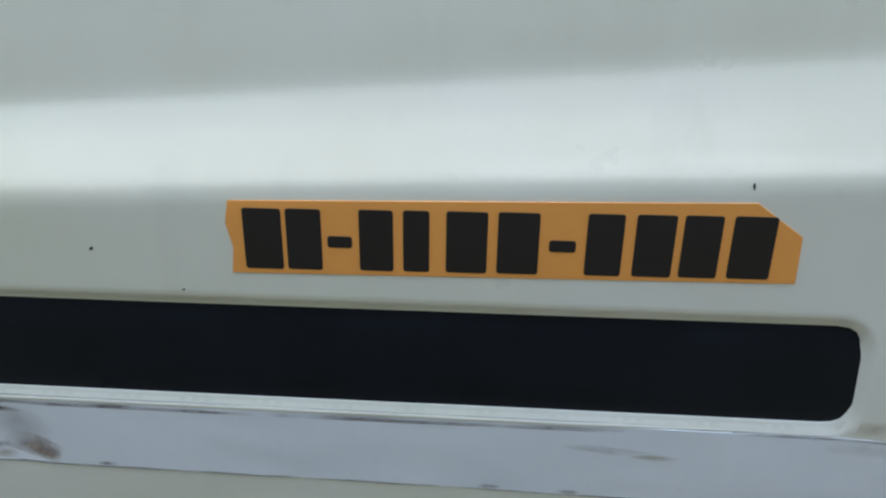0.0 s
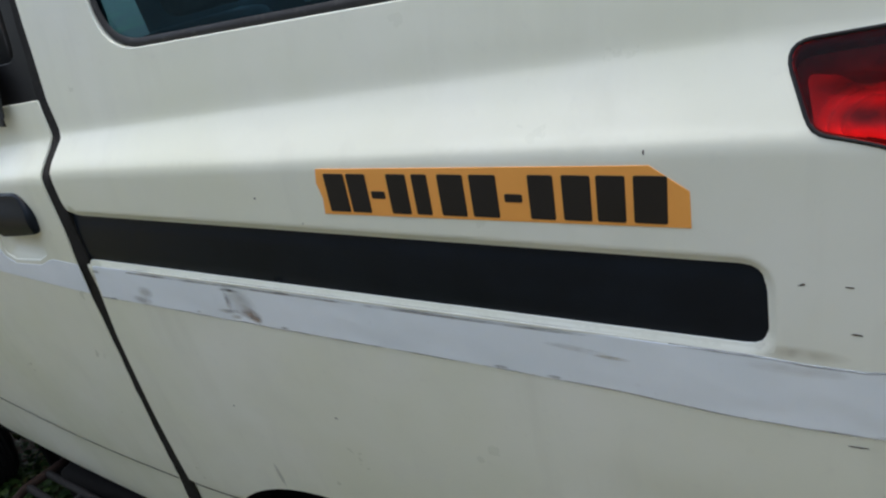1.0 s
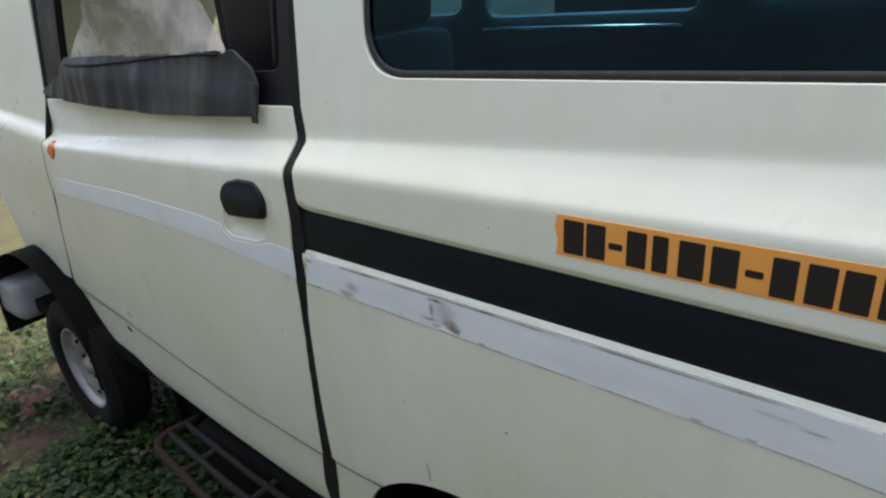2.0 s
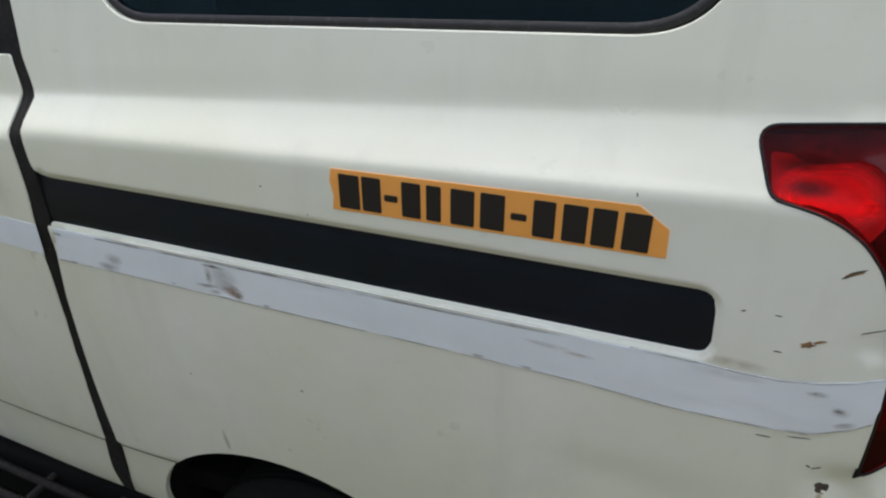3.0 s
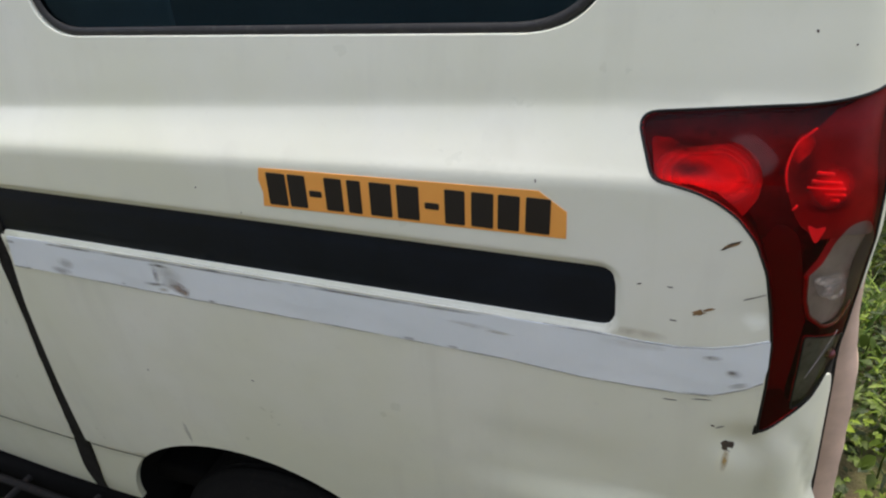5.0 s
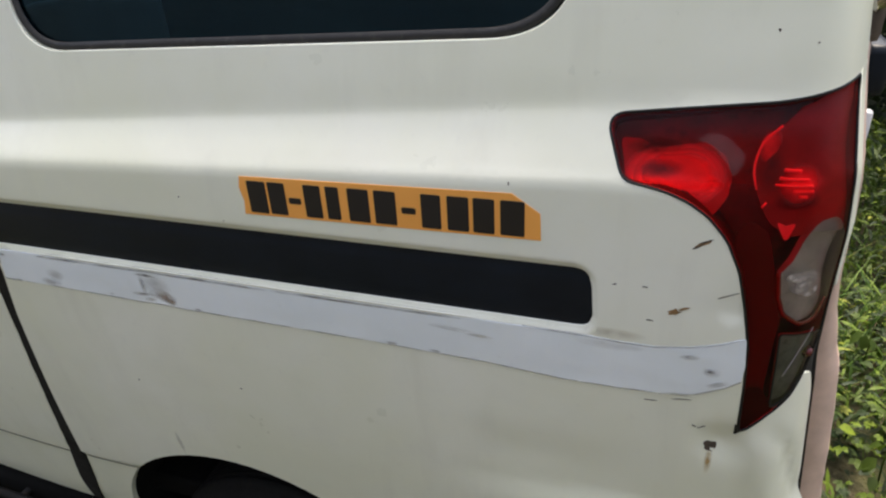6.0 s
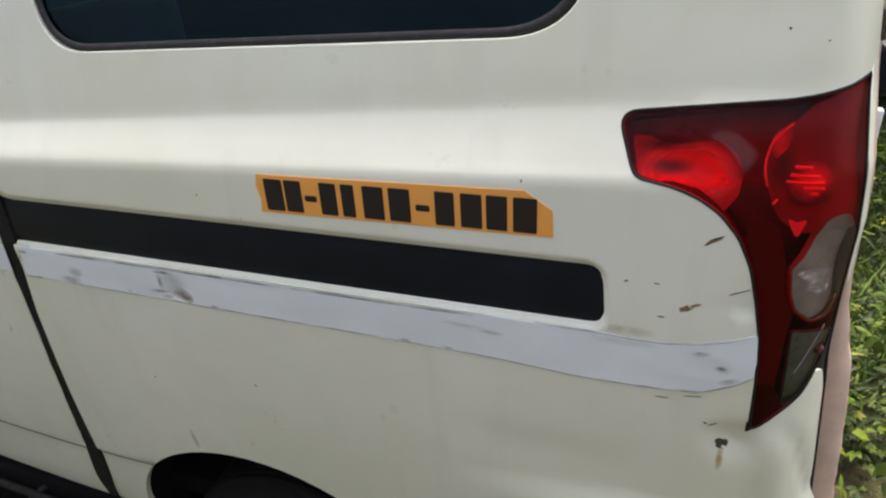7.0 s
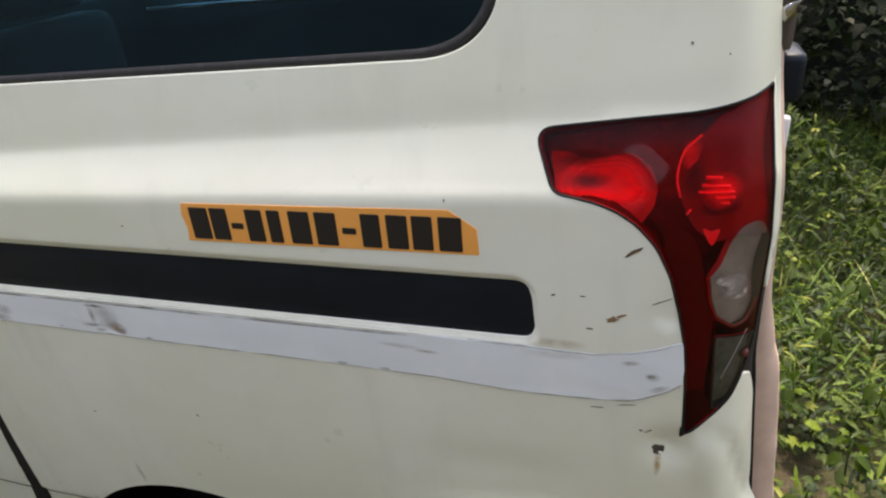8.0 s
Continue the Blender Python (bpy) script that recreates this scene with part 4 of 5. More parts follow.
part("reflector_strip", box(0.766, 0.778, 0.13, 0.145, 1.300, 1.365, 0.003), plain("white_reflector", (0.8, 0.8, 0.8), 0.3, 0.05), tailgate, "narrow white reflector strip")

# front door
DOOR_TOP = [(-0.569, 1.363, 0.004), (-1.10, 1.325, 0.2), (-1.62, 1.285, 0.2), (-1.812, 1.272, 0.004)]
door_loop = rounded(DOOR_TOP[::-1] + [(-0.559, 1.309, 0.01), (-0.565, 1.258, 0.02), (-0.563, 1.165, 0.1), (-0.577, 1.06, 0.1), (-0.597, 0.89, 0.2), (-0.621, 0.73, 0.2), (-0.657, 0.53, 0.1), (-0.687, 0.41, 0.1), (-0.697, 0.305, 0.01),
                                      (-1.90, 0.315, 0.03), (-2.02, 0.45, 0.1), (-2.09, 0.58, 0.02), (-2.0, 0.72, 0.1), (-1.87, 0.96, 0.1), (-1.80, 1.16, 0.05)], 0.016)
cup_loop = rounded([(-0.798, 1.096, 0.012), (-0.772, 1.083, 0.012), (-0.684, 1.090, 0.03), (-0.648, 1.106, 0.012), (-0.634, 1.195, 0.03), (-0.66, 1.210, 0.03), (-0.735, 1.204, 0.03), (-0.776, 1.175, 0.03)], 0.008)


def door_dent(u, z):
    c = 0.520 + 0.035 * smooth(0.9, 1.7, -u)
    return 0.005 * (1 - smooth(c - 0.003, c + 0.003, z)) + 0.0015 * noise.noise((u * 3, z * 3, 7))


door = part("front_door", panel([door_loop, cup_loop], 0.022, FINE + [0.54, 0.545, 0.55, 0.555], hem=0.016, dent=door_dent, extra=[(u, door_line(u, z)) for z in CREASES for u in np.arange(-1.74, -0.585, 0.02)]), PAINT, van, "white painted front door with grime and shallow dents")
part("handle_cup", panel([cup_loop], 0.009, depth=0.002, hem=0, dent=lambda u, z: 0.010 * smooth(0.0, 0.03, min(u + 0.79, -0.63 - u, z - 1.082, 1.224 - z))), PAINT, door, "white recess behind the handle")
flap = rounded([(-0.766, 1.138, 0.01), (-0.70, 1.146, 0.1), (-0.634, 1.156, 0.008), (-0.628, 1.194, 0.03), (-0.652, 1.220, 0.03), (-0.705, 1.217, 0.03), (-0.752, 1.205, 0.03)], 0.008)
part("handle", panel([flap], 0.008, depth=-0.006, hem=0.018, roll=0.006, dent=lambda u, z: -0.010 * math.sin(math.pi * smooth(1.13, 1.225, z))), BLACK_PLASTIC, door, "black plastic pull handle")
door_tape = rounded([(-0.566, 1.097, 0), (-0.60, 1.098, 0.05), (-0.636, 1.099, 0), (-0.650, 1.096, 0.01), (-0.684, 1.083, 0.02), (-0.772, 1.076, 0.01), (-0.804, 1.090, 0.01), (-0.808, 1.105, 0), (-0.9, 1.108, 0.3), (-1.3, 1.09, 0.3), (-1.79, 1.045, 0), (-1.82, 0.990, 0), (-1.3, 1.033, 0.3), (-0.9, 1.050, 0.3), (-0.573, 1.038, 0)], 0.016)
part("tape", panel([door_tape], 0.02, depth=-0.0012, hem=0.001, roll=0.0005, dent=door_dent), TAPE, door, "pale reflective tape across the door")
part("marker_lamp", panel([rounded([(-1.725, 1.165, 0.012), (-1.695, 1.150, 0.012), (-1.735, 1.112, 0.012), (-1.765, 1.128, 0.012)], 0.008)], 0.01, depth=-0.004, hem=0.006, roll=0.004), AMBER, door, "small round orange marker lamp")
frame_loop = rounded([(-0.568, 1.360, 0.002), (-0.566, 1.84, 0.02), (-1.76, 1.84, 0.05), (-1.80, 1.274, 0.01), (-1.62, 1.288, 0.2), (-1.10, 1.328, 0.2)], 0.02)
hole_loop = rounded([(-0.602, 1.424, 0.03), (-0.606, 1.79, 0.06), (-1.62, 1.79, 0.06), (-1.655, 1.345, 0.04)], 0.02)
part("window_frame", panel([frame_loop, hole_loop], 0.03, FINE, depth=0.004, hem=0.02), BLACK_FRAME, door, "black door window frame")
# Added black box that stands in for the unlit cabin.
part("dark_cabin_box", box(-0.90, -0.57, 0.17, 0.22, 1.20, 1.84, 0.02), BLACK_FRAME, van, "black box added for the dark cabin behind the door window")
part("frame_channel", sweep(rounded([(-0.632, 1.79), (-0.628, 1.43)], 0.02, False), [(-0.005, 0.012), (0.005, 0.012), (0.005, 0.03), (-0.005, 0.03)], False), DARK_STEEL, door, "worn metal window channel")


def cloth(u, z, depth=0.0, dent=None):
    """The loose cover stands off the door."""
    k = smooth(0.64, 0.80, -u) * (1 - smooth(1.55, 1.85, -u))
    off = 0.014 + 0.022 * k * (1 + 0.5 * math.sin(u * 9 + 1.3)) + 0.008 * noise.noise((u * 8, z * 9, 2)) + 0.006 * noise.noise((u * 26, z * 7, 4)) - 0.012 * k * smooth(1.36, 1.44, z)
    return on_skin(u, z, depth - off)


band = rounded([(-0.655, 1.341, 0.004), (-0.650, 1.398, 0.01), (-0.668, 1.427, 0.02), (-0.712, 1.455, 0.01), (-1.12, 1.432, 0.3), (-1.51, 1.407, 0.02), (-1.58, 1.362, 0.03), (-1.80, 1.292, 0.01), (-1.57, 1.294, 0.2), (-1.05, 1.309, 0.4)], 0.014)
cover = part("window_cover", panel([band], 0.016, hem=0.006, roll=0.002, surface=cloth), FABRIC)
tagged(cover, "black canvas window cover hanging loose over the door window", "cover")
part("strap", panel([rounded([(-0.660, 1.329, 0), (-0.647, 1.329, 0), (-0.655, 1.40, 0), (-0.668, 1.40, 0)], 0.01)], 0.02, depth=-0.004, hem=0.004, surface=cloth), FABRIC, cover)
film_loop = rounded([(-0.716, 1.451, 0.01), (-0.795, 1.531, 0.2), (-0.90, 1.76, 0.03), (-1.22, 1.76, 0.03), (-1.32, 1.512, 0.2), (-1.505, 1.404, 0.01), (-1.12, 1.429, 0.3)], 0.016)


def sheet(u, z, depth=0.0, dent=None):
    off = 0.016 + 0.05 * math.sin(math.pi * smooth(0.70, 1.50, -u)) * math.sin(math.pi * smooth(1.38, 1.80, z)) + 0.014 * noise.noise((u * 6, z * 4, 5))
    return on_skin(u, z, depth - off - 0.012)


part("clear_sheet", panel([film_loop], 0.018, hem=0, surface=sheet), PLASTIC_SHEET, cover, "creased clear plastic sheet")
part("stitching", sweep([(u, 1.447 - 0.055 * smooth(0.74, 1.5, -u)) for u in np.arange(-1.49, -0.74, 0.02)], bead(0.003, 0.002, 6, -0.004), False, surface=cloth), DARK_STEEL, cover)

# The step's shadow is drawn along the joint as a thin grey bead.
part("panel_joint", sweep([(u, 0.520 + 0.035 * smooth(0.9, 1.7, -u)) for u in np.arange(-2.04, -0.645, 0.02)], bead(0.0014, 0.0008, 6, 0.0), False), JOINT, door)
part("panel_joint", sweep([(u, 0.5235) for u in np.arange(-0.606, -0.455, 0.012)], bead(0.0013, 0.0008, 6, 0.0), False), JOINT, van)

# front wing and nose
wing_loop = rounded([(-1.832, 1.80, 0), (-1.832, 1.27, 0.01), (-1.815, 1.16, 0.05), (-1.885, 0.96, 0.1), (-2.015, 0.72, 0.1), (-2.11, 0.585, 0.01)]
                    + [(-2.40 + 0.40 * math.cos(radians(a)), 0.22 + 0.40 * math.sin(radians(a)), 0.05) for a in range(62, 121, 6)] + [(-2.66, 0.52, 0.01), (-2.66, 1.25, 0.05), (-2.2, 1.80, 0.1)], 0.02)
part("front_wing", panel([wing_loop], 0.03, hem=0.02), PAINT, van, "white front wing")
part("wing_seal", sweep([(-1.824, 1.75), (-1.822, 1.27), (-1.808, 1.16), (-1.878, 0.96), (-2.007, 0.72), (-2.10, 0.59)], [(-0.010, 0.006), (-0.007, 0.001), (0.007, 0.001), (0.010, 0.006), (0.010, 0.02), (-0.010, 0.02)], False), SEAL, van)
nose = bmesh.new()
rows = [(0.45, -2.66), (0.95, -2.69), (1.25, -2.62), (1.80, -2.15), (1.88, -1.9)]
for z, x in rows:
    for k in range(9):
        y = 0.24 + (1.26 - 0.24) * k / 8
        nose.verts.new((x - 0.10 * math.sin(math.pi * k / 8), y, z))
nose.verts.ensure_lookup_table()
for r in range(len(rows) - 1):
    for k in range(8):
        nose.faces.new([nose.verts[i] for i in (r * 9 + k, r * 9 + k + 1, (r + 1) * 9 + k + 1, (r + 1) * 9 + k)])
part("nose_panel", nose, PAINT, van, "white front of the van")
part("front_bumper", box(-2.84, -2.62, 0.10, 1.40, 0.26, 0.44, 0.04, 3), plain("grey_bumper", (0.32, 0.32, 0.33), 0.5, 0.2), van, "grey front bumper")

# roof, floor, far side
roof = bmesh.new()
cols, rws = 20, 9
for i in range(cols + 1):
    x = -2.0 + (0.72 + 2.0) * i / cols
    for k in range(rws + 1):
        a = k / rws
        y = 0.17 + 1.16 * a
        z = 1.835 + 0.13 * math.sin(math.pi * a) ** 0.5
        roof.verts.new((x, y, z))
roof.verts.ensure_lookup_table()
for i in range(cols):
    for k in range(rws):
        j = i * (rws + 1) + k
        roof.faces.new([roof.verts[q] for q in (j, j + rws + 1, j + rws + 2, j + 1)]).smooth = True
part("roof", roof, PAINT, van, "white roof")
part("cabin_floor", box(-2.6, 0.74, 0.16, 1.34, 0.30, 0.36, 0.01), UNDERSIDE, van)


def far_skin(u, z, depth=0.0, dent=None):
    p = on_skin(u, z, depth)
    return Vector((p.x, 1.50 - p.y, p.z))


far_loop = rounded([(-1.85, 0.40, 0.02), (0.70, 0.40, 0.02), (0.70, 1.84, 0.02), (-1.85, 1.84, 0.02)], 0.04)
far_windows = [rounded([(-1.06, 1.365, 0.05), (-0.30, 1.385, 0.05), (-0.30, 1.78, 0.06), (-1.06, 1.78, 0.06)], 0.03), rounded([(-0.16, 1.415, 0.06), (0.42, 1.435, 0.06), (0.42, 1.78, 0.06), (-0.16, 1.78, 0.06)], 0.03),
               rounded([(-1.72, 1.36, 0.06), (-1.16, 1.38, 0.06), (-1.16, 1.78, 0.06), (-1.72, 1.78, 0.06)], 0.03)]
part("far_side", panel([far_loop] + far_windows, 0.06, FINE, hem=0.03, surface=far_skin), TRIM, van, "far side of the van with its window openings")
for loop in far_windows:
    pane = part("far_window", panel([loop], 0.06, depth=0.012, hem=0, surface=far_skin), FAR_GLASS, van, "tinted far side window")
    pane.visible_shadow = False
part("window_bar", tube([(-1.04, 1.36, 1.335), (-0.32, 1.36, 1.352)], 0.008), CHROME, van, "thin metal window bar")
for x in (-0.95, -0.15):
    seat = part("bench_seat", box(x - 0.24, x + 0.24, 0.20, 1.28, 0.60, 0.76, 0.04, 3), SEAT, van, "dark cloth bench seat")
    part("backrest", box(x + 0.16, x + 0.28, 0.20, 1.28, 0.74, 1.16, 0.04, 3), SEAT, seat)
    part("seat_base", box(x - 0.20, x + 0.20, 0.25, 1.23, 0.36, 0.60, 0.02), UNDERSIDE, seat)

for y in (0.50, 1.02):
    chair = part("front_seat", box(-1.62, -1.16, y - 0.24, y + 0.24, 0.60, 0.76, 0.05, 3), SEAT, van, "dark cloth front seat")
    part("backrest", box(-1.24, -1.08, y - 0.24, y + 0.24, 0.74, 1.36, 0.06, 3), SEAT, chair)
    part("headrest", box(-1.20, -1.10, y - 0.15, y + 0.15, 1.38, 1.60, 0.05, 3), SEAT, chair)
part("door_lining", box(-1.70, -0.70, 0.13, 0.16, 0.50, 1.26, 0.01), BLACK_FRAME, van)

# underbody, arch liners, wheels
# Added box that fills the shaded gap under the door with black.
part("sill", box(-1.36, -0.58, 0.11, 0.27, 0.08, 0.27, 0.02), UNDERSIDE, van, "black box added under the sill for the shade there")
part("underbody", box(-1.72, 0.70, 0.26, 1.24, 0.05, 0.30, 0.03), UNDERSIDE, van, "dark underbody")


def liner(cx, cz, r):
    n = 28
    verts, faces = [], []
    for i in range(n + 1):
        a = radians(-8 + 196 * i / n)
        verts += [(q * math.cos(a), y, q * math.sin(a)) for q, y in ((r, 0.09), (r, 0.36), (0.05, 0.37))]
    for i in range(n):
        faces += [[3 * i + k, 3 * i + k + 1, 3 * i + k + 4, 3 * i + k + 3] for k in (0, 1)]
    ob = part("arch_liner", mesh_of("liner", verts, faces), UNDERSIDE, van, "dark wheel arch liner")
    ob.location = (cx, 0, cz)
    return ob


liner(ARCH[0], ARCH[1], 0.375)
liner(-2.40, 0.22, 0.415)


def wheel(x, y, z, turn):
    hub = new("wheel")
    hub.parent = van
    hub.matrix_local = pose(x, y, z, 0, 0, turn)
    r = 0.295
    prof = [(0.175, -0.055), (0.190, -0.070), (0.225, -0.082), (0.262, -0.080), (0.280, -0.066), (0.287, -0.058)]
    for k in range(7):
        y0 = -0.054 + 0.0155 * k
        prof += [(r, y0), (r, y0 + 0.011), (r - 0.007, y0 + 0.012), (r - 0.007, y0 + 0.0145)]
    prof += [(0.285, 0.062), (0.262, 0.078), (0.20, 0.078), (0.175, 0.06)]
    part("tyre", lathe(prof, 56), TYRE, hub, "worn dusty black tyre")
    rim = [(0.178, -0.058), (0.176, -0.064), (0.168, -0.062), (0.162, -0.045), (0.155, -0.036), (0.146, -0.034), (0.122, -0.042), (0.105, -0.046), (0.080, -0.040), (0.062, -0.028), (0.040, -0.030), (0.030, -0.048), (0.0, -0.050)]
    part("rim", lathe(rim, 48, lambda i, k: k == 6 and i % 6 in (1, 2, 3)), STEEL, hub, "dusty silver steel wheel rim")
    part("drum", lathe([(0.0, -0.01), (0.15, -0.01), (0.16, 0.05)], 32), UNDERSIDE, hub)
    for k in range(4):
        a = math.pi / 4 + k * math.pi / 2
        part("wheel_nut", lathe([(0.0, -0.043), (0.007, -0.042), (0.009, -0.030), (0.009, -0.024)], 6), DARK_STEEL, hub).location = (0.05 * math.cos(a), 0, 0.05 * math.sin(a))
    return hub


wheel(-0.20, 0.19, 0.165, 0)
wheel(-2.20, 0.19, 0.165, -3)

wheel(-0.20, 1.31, 0.165, 180)
wheel(-2.20, 1.31, 0.165, 177)

# side step of pipes
step = new("side_step")
step.parent = van
step["label"] = "rusty pipe side step below the door"
Z = 0.235
part("outer_pipe", tube([(-0.70, -0.072, Z), (-1.07, -0.052, Z), (-1.36, -0.015, Z), (-1.40, -0.008, Z), (-1.43, 0.012, Z), (-1.442, 0.045, Z), (-1.438, 0.09, Z), (-1.425, 0.18, Z)], 0.013), RUSTY, step, "reddish rusted outer pipe")
for a, b, c in ((0.0, 0.02, 0.055), (0.065, 0.085, 0.115)):
    part("slat", tube([(-0.70, a, Z), (-1.07, b, Z), (-1.435, c, Z)], 0.011), DARK_STEEL, step)
for x in (-1.24, -0.97, -0.74):
    part("bracket", tube([(x, -0.045, Z - 0.004), (x, 0.20, Z - 0.004), (x, 0.26, Z + 0.06)], 0.010), DARK_STEEL, step)
# Added flap that hides lit ground, for the dark under the van.
part("dark_flap", box(-1.77, -1.75, 0.25, 0.62, -0.04, 0.40, 0.006), UNDERSIDE, van, "black flap added to darken the space behind the wheel")



# ---- plants ----
def leaves(name, spots, size, mat, seed, upright=0.5, long=1.0, fold=0.25, droop=0.3):
    """Many small folded leaves, in one mesh; spots are (x, y, z)."""
    rng = np.random.default_rng(seed)
    n = len(spots)
    P = np.asarray(spots)
    yaw, tilt = rng.uniform(0, 2 * np.pi, n), rng.normal(upright, 0.35, n)
    s = size * rng.uniform(0.4, 1.6, n)
    ax = np.stack([np.cos(yaw) * np.cos(tilt), np.sin(yaw) * np.cos(tilt), np.sin(tilt)], 1)
    side = np.stack([-np.sin(yaw), np.cos(yaw), rng.normal(0, 0.25, n)], 1)
    up = np.cross(ax, side)
    L, W = (s * long)[:, None], (s * 0.5)[:, None]
    dr = np.array([0, 0, -1.0])[None]
    shape = [(0, 0, 0), (0.35, -0.8, 1), (0.30, 0, 0), (0.35, 0.8, 1), (0.72, -0.62, 1), (0.68, 0, 0), (0.72, 0.62, 1), (1.0, 0, 0)]
    V = np.stack([P + ax * L * a + side * W * b + up * W * fold * c + dr * L * droop * a * a for a, b, c in shape], 1).reshape(-1, 3)
    quads = [(0, 2, 1), (0, 3, 2), (1, 2, 5, 4), (2, 3, 6, 5), (4, 5, 7), (5, 6, 7)]
    faces = [[i * 8 + q for q in f] for i in range(n) for f in quads]
    return mesh_of(name, V, faces)


def lobed(name, spots, size, seed):
    """Leaves of five pointed lobes, each lobe a folded diamond, in one mesh."""
    r = np.random.default_rng(seed)
    verts, faces = [], []
    for x, y, z in spots:
        yaw, s = r.uniform(0, 2 * math.pi), size * r.uniform(0.55, 1.5)
        tip = Vector((r.normal(0, 0.28), r.normal(0, 0.28), 1)).normalized()
        a = tip.orthogonal().normalized()
        b = tip.cross(a)
        base = Vector((x, y, z))
        for turn, length in ((-1.9, 0.55), (-0.95, 0.85), (0.0, 1.1), (0.95, 0.85), (1.9, 0.55)):
            c, q = math.cos(yaw + turn), math.sin(yaw + turn)
            ax, side = a * c + b * q, b * c - a * q
            n = len(verts)
            verts += [base, base + ax * s * length * 0.5 + side * s * 0.26 + tip * s * 0.06, base + ax * s * length - tip * s * 0.18 * length, base + ax * s * length * 0.5 - side * s * 0.26 + tip * s * 0.06,
                      base + ax * s * length * 0.55 - tip * s * 0.02]
            faces += [[n, n + 4, n + 1], [n + 1, n + 4, n + 2], [n + 4, n + 3, n + 2], [n, n + 3, n + 4]]
    me = mesh_of(name, verts, faces)
    bm = bmesh.new()
    bm.from_mesh(me)
    bmesh.ops.remove_doubles(bm, verts=bm.verts, dist=1e-6)
    bm.to_mesh(me)
    bm.free()
    return me


def blades(name, spots, height, seed):
    rng = np.random.default_rng(seed)
    verts, faces = [], []
    for x, y, z in spots:
        h, a, lean = height * rng.uniform(0.5, 1.3), rng.uniform(0, 2 * np.pi), rng.uniform(0.2, 1.0)
        w = 0.0042 * rng.uniform(0.7, 1.6)
        c, s = math.cos(a), math.sin(a)
        b = len(verts)
        for k in range(5):
            t = k / 4
            r = lean * h * t * t
            zz = h * (t - 0.28 * lean * t * t)
            ww = w * (1 - t ** 2)
            verts += [(x + c * r - s * ww, y + s * r + c * ww, z + zz), (x + c * r + s * ww, y + s * r - c * ww, z + zz)]
        faces += [[b + 2 * k, b + 2 * k + 1, b + 2 * k + 3, b + 2 * k + 2] for k in range(4)]
    return mesh_of(name, verts, faces)


def weed_top(x, y):
    """Height of the weeds over the ground behind the van, with a tall clump."""
    clump = 0.50 * math.exp(-((x - 1.40) / 0.40) ** 2 - ((y - 2.85) / 0.55) ** 2)
    return (0.10 + 0.12 * smooth(0.2, 2.0, y)) * (0.75 + 0.6 * noise.noise((x * 2.1, y * 2.1, 9))) + clump


rng = np.random.default_rng(4)
spots = []
while len(spots) < 46000:
    x, y = rng.uniform(-1.5, 5.0), rng.uniform(-2.6, 4.6)
    if y < 1.62 and x < 0.86 + 0.05 * y:
        continue
    far = max(0.0, x - 1.3 - 0.75 * max(y, 0.6)) + max(0.0, -0.1 - y) + 2.0 * max(0.0, 0.7 - x)
    if far and rng.random() > 0.35 * math.exp(-far * 0.9) + 0.35 * noise.noise((x * 1.3, y * 1.3, 12)) * math.exp(-far * 0.3):
        continue
    if y < 1.3 and noise.noise((x * 3.5, y * 3.5, 21)) < rng.uniform(-0.3, 0.35):
        continue
    h = weed_top(x, y)
    spots.append((x, y, lay(x, y) + h * rng.uniform(0.05, 1.0) ** 0.65))
near = [p for p in spots if p[1] < 1.3]
back = [p for p in spots if p[1] >= 1.3]
cut, mid = len(near) * 6 // 10, len(back) // 12
broad = near[:cut] + back[:mid]
tagged(part("weeds", leaves("weeds", broad[1::3], 0.024, WEED, 5, 0.12, 1.2), WEED), "dense bright green broad-leaved weeds", "weeds", kind="stuff")
tagged(part("weeds", lobed("weeds", broad[0::3] + broad[2::3], 0.026, 15), WEED), "bright green weeds with lobed leaves", "weeds", kind="stuff")
tagged(part("weeds", leaves("weeds", near[cut:cut + 2500] + back[mid:-6500], 0.0125, WEED, 11, 0.15, 4.6, 0.2, 0.35), WEED), "narrow-leaved green weeds in a tall clump", "weeds", kind="stuff")
tagged(part("weeds", leaves("weeds", [(x, y, z + 0.03) for x, y, z in near[-160:] + back[-6500:-6300]], 0.042, WEED, 6, 0.15, 1.0), WEED), "larger pale green weed leaves", "weeds", kind="stuff")
tagged(part("grass", blades("grass", [(x, y, lay(x, y)) for x, y, z in back[-6000:]], 0.25, 7), GRASS), "long green grass among the weeds", "grass", kind="stuff")


def rosette(name, mat, leaf_count, size, seed):
    """A weed with single leaves on short stalks."""
    plant = new(name)
    r = random.Random(seed)
    blade = leaves("leaf", [(0.0, 0.0, 0.0)], size, mat, seed, 0.1, 1.1)
    shape = blade.copy()
    shape.materials.append(mat)
    for k in range(leaf_count):
        a = 2 * math.pi * k / leaf_count + r.uniform(-0.3, 0.3)
        h = r.uniform(0.03, 0.14)
        ob = part("leaf", shape, None, plant)
        ob.matrix_local = pose(0.02 * math.cos(a), 0.02 * math.sin(a), h, r.uniform(-15, 15), r.uniform(-20, 10), math.degrees(a)) @ Matrix.Diagonal((*[r.uniform(0.7, 1.2)] * 3, 1))
    part("stem", tube([(0, 0, -0.02), (0.004, 0.002, 0.07), (0, 0.004, 0.14)], 0.003, 6), mat, plant)
    return plant


first = rosette("weed_plant", WEED, 9, 0.034, 3)
tagged(first, "leafy green weed growing beside the van's tail", "weed", "weeds beside the tail")
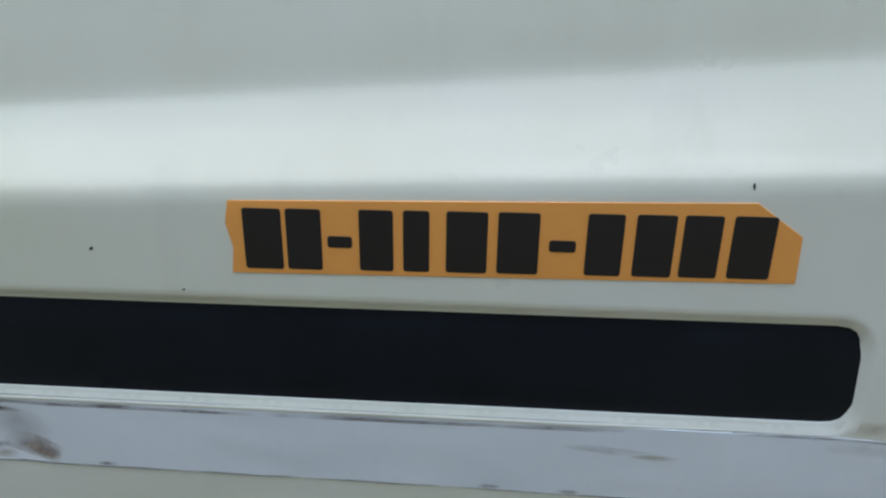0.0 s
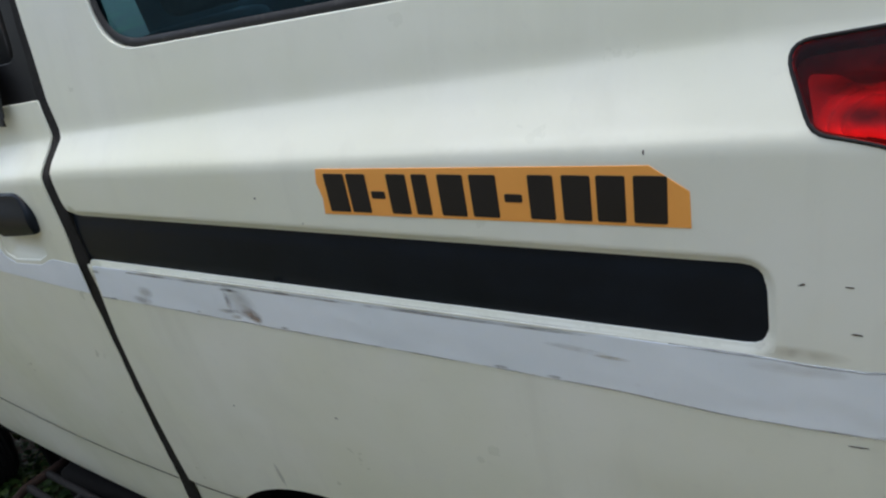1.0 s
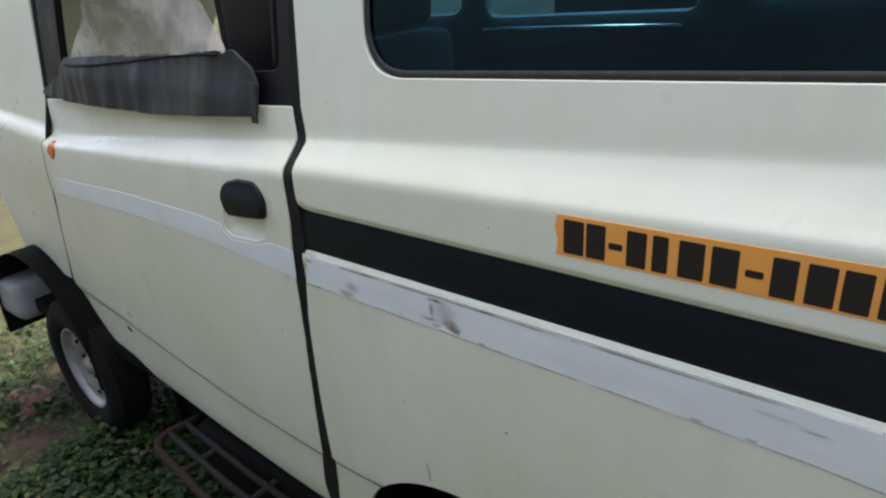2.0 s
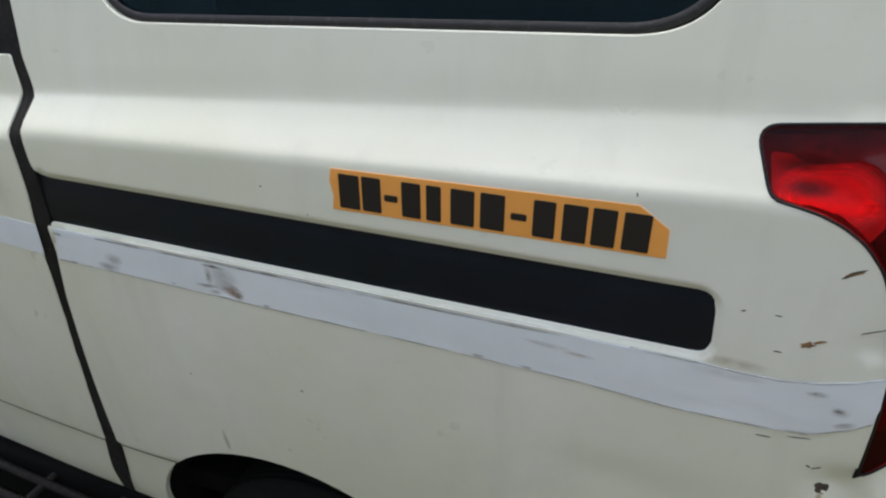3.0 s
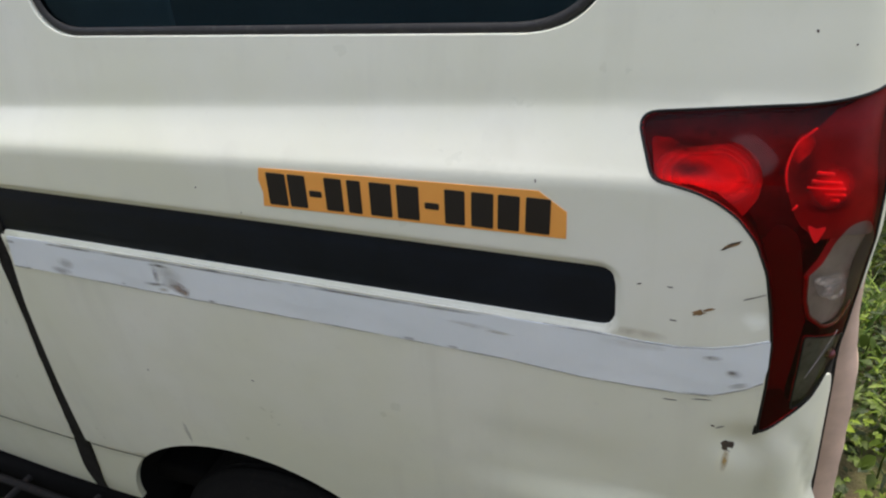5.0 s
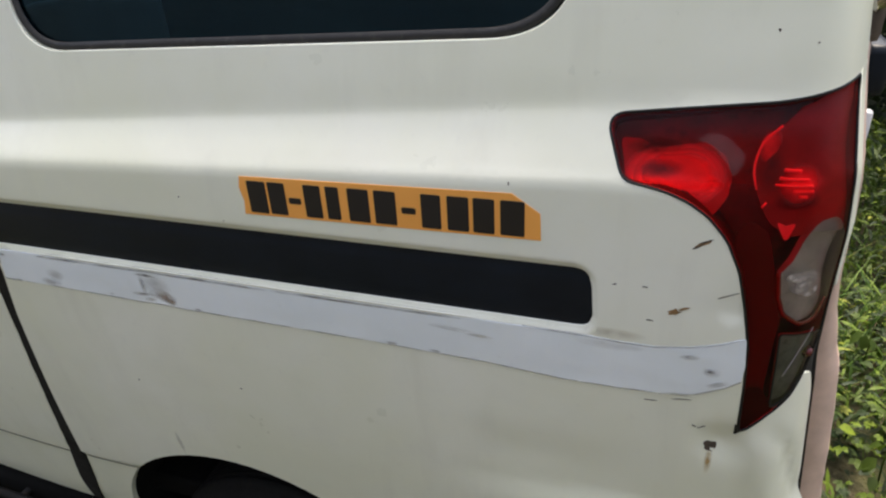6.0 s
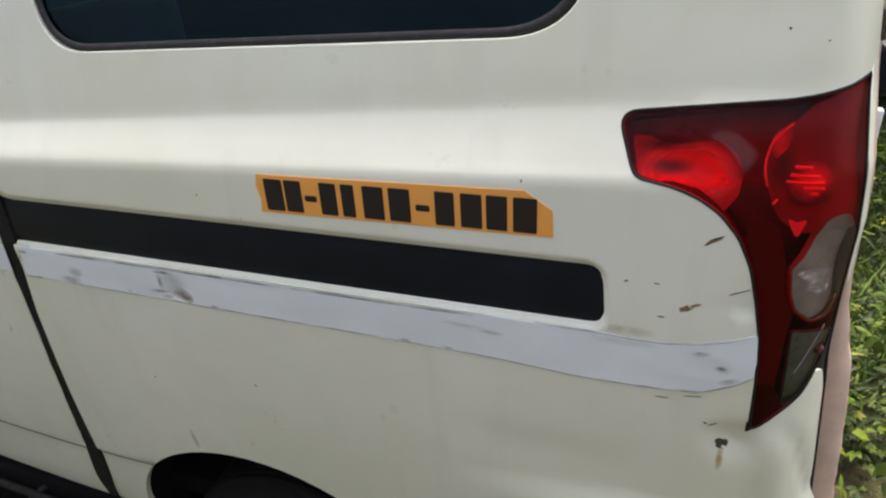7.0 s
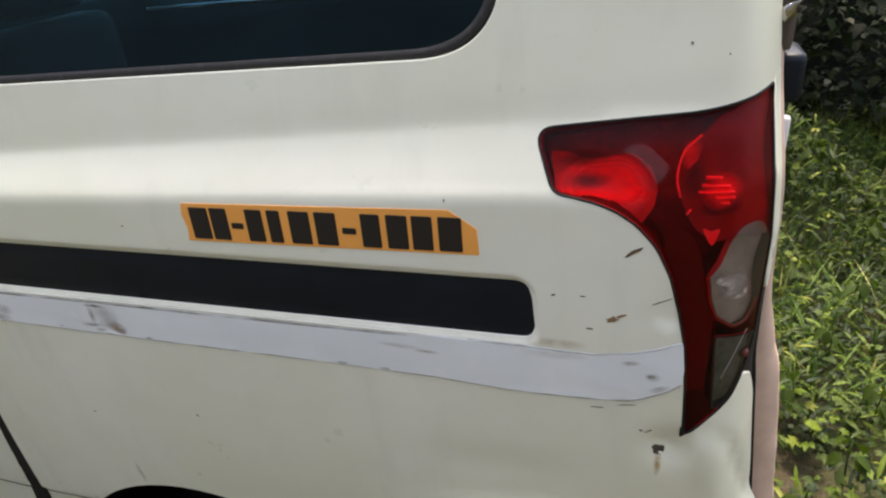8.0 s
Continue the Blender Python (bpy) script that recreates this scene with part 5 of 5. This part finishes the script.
for k, (x, y) in enumerate([(1.00, 0.62), (1.12, 0.80), (1.22, 0.62), (1.05, 1.00), (1.28, 0.98), (1.18, 1.25), (1.40, 1.20), (1.34, 1.55), (1.12, 1.60), (1.50, 1.85), (1.30, 2.05), (1.62, 2.30), (1.42, 2.60), (1.05, 0.42), (1.20, 0.45)]):
    m = pose(x, y, lay(x, y) + weed_top(x, y) * 0.8, 0, 0, 47 * k)
    if k:
        copy_thing(first, m @ Matrix.Rotation(0.1 * (k % 3), 4, "X"))
    else:
        first.matrix_basis = m
stone = bmesh.new()
bmesh.ops.create_icosphere(stone, subdivisions=3, radius=1)
for v in stone.verts:
    v.co = Vector((v.co.x * 0.11, v.co.y * 0.08, v.co.z * 0.06)) * (1 + 0.25 * noise.noise(v.co * 1.5))
for f in stone.faces:
    f.smooth = True
rock = part("stone", stone, plain("reddish_stone", (0.16, 0.08, 0.055), 0.9, 0.4, 20, bump=0.6))
rock.location = (-2.62, 0.02, lay(-2.62, 0.02) + 0.03)
tagged(rock, "reddish brown stone on the soil beside the front wheel", "stone")
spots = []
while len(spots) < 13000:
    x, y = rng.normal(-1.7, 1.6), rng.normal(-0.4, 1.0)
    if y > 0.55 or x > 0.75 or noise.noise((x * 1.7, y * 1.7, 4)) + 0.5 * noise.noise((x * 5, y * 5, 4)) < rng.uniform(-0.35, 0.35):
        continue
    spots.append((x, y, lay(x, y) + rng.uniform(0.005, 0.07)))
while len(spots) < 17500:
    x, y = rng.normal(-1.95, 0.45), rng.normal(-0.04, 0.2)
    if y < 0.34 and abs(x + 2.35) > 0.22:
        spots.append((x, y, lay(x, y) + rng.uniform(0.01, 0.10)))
tagged(part("ground_weeds", leaves("ground_weeds", spots, 0.026, SHADED_CLOVER, 8, 0.2, 1.1), SHADED_CLOVER), "low green weeds in patches on the soil", "weeds", kind="stuff")
spots = []
while len(spots) < 15000:
    x, y = rng.uniform(-0.2, 6.5), rng.uniform(2.8, 6.5)
    z = rng.uniform(0.05, 2.7)
    front = 3.75 + 0.45 * noise.noise((x * 0.9, z * 0.9, 2)) + 0.25 * noise.noise((x * 2.7, z * 2.7, 2)) - 0.12 * z
    if y < front or y > front + 1.2:
        continue
    spots.append((x, y, lay(x, 4.4) + z))
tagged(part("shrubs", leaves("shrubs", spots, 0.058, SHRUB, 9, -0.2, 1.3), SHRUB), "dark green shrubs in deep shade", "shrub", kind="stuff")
# Near-black backing sheet that stands in for the shade behind the shrubs.
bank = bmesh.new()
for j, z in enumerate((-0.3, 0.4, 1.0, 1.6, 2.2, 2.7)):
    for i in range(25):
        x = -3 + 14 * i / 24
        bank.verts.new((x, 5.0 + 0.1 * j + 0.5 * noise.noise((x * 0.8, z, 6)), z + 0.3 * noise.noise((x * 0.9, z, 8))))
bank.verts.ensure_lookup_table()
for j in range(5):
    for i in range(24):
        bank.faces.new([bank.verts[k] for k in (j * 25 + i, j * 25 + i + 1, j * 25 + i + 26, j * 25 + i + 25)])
tagged(part("dark_backdrop", bank, plain("thicket", (0.012, 0.016, 0.010), 0.95, 0.4, 3, bump=0.5)), "dark backing sheet for the shade behind the shrubs", "thicket", kind="structure")
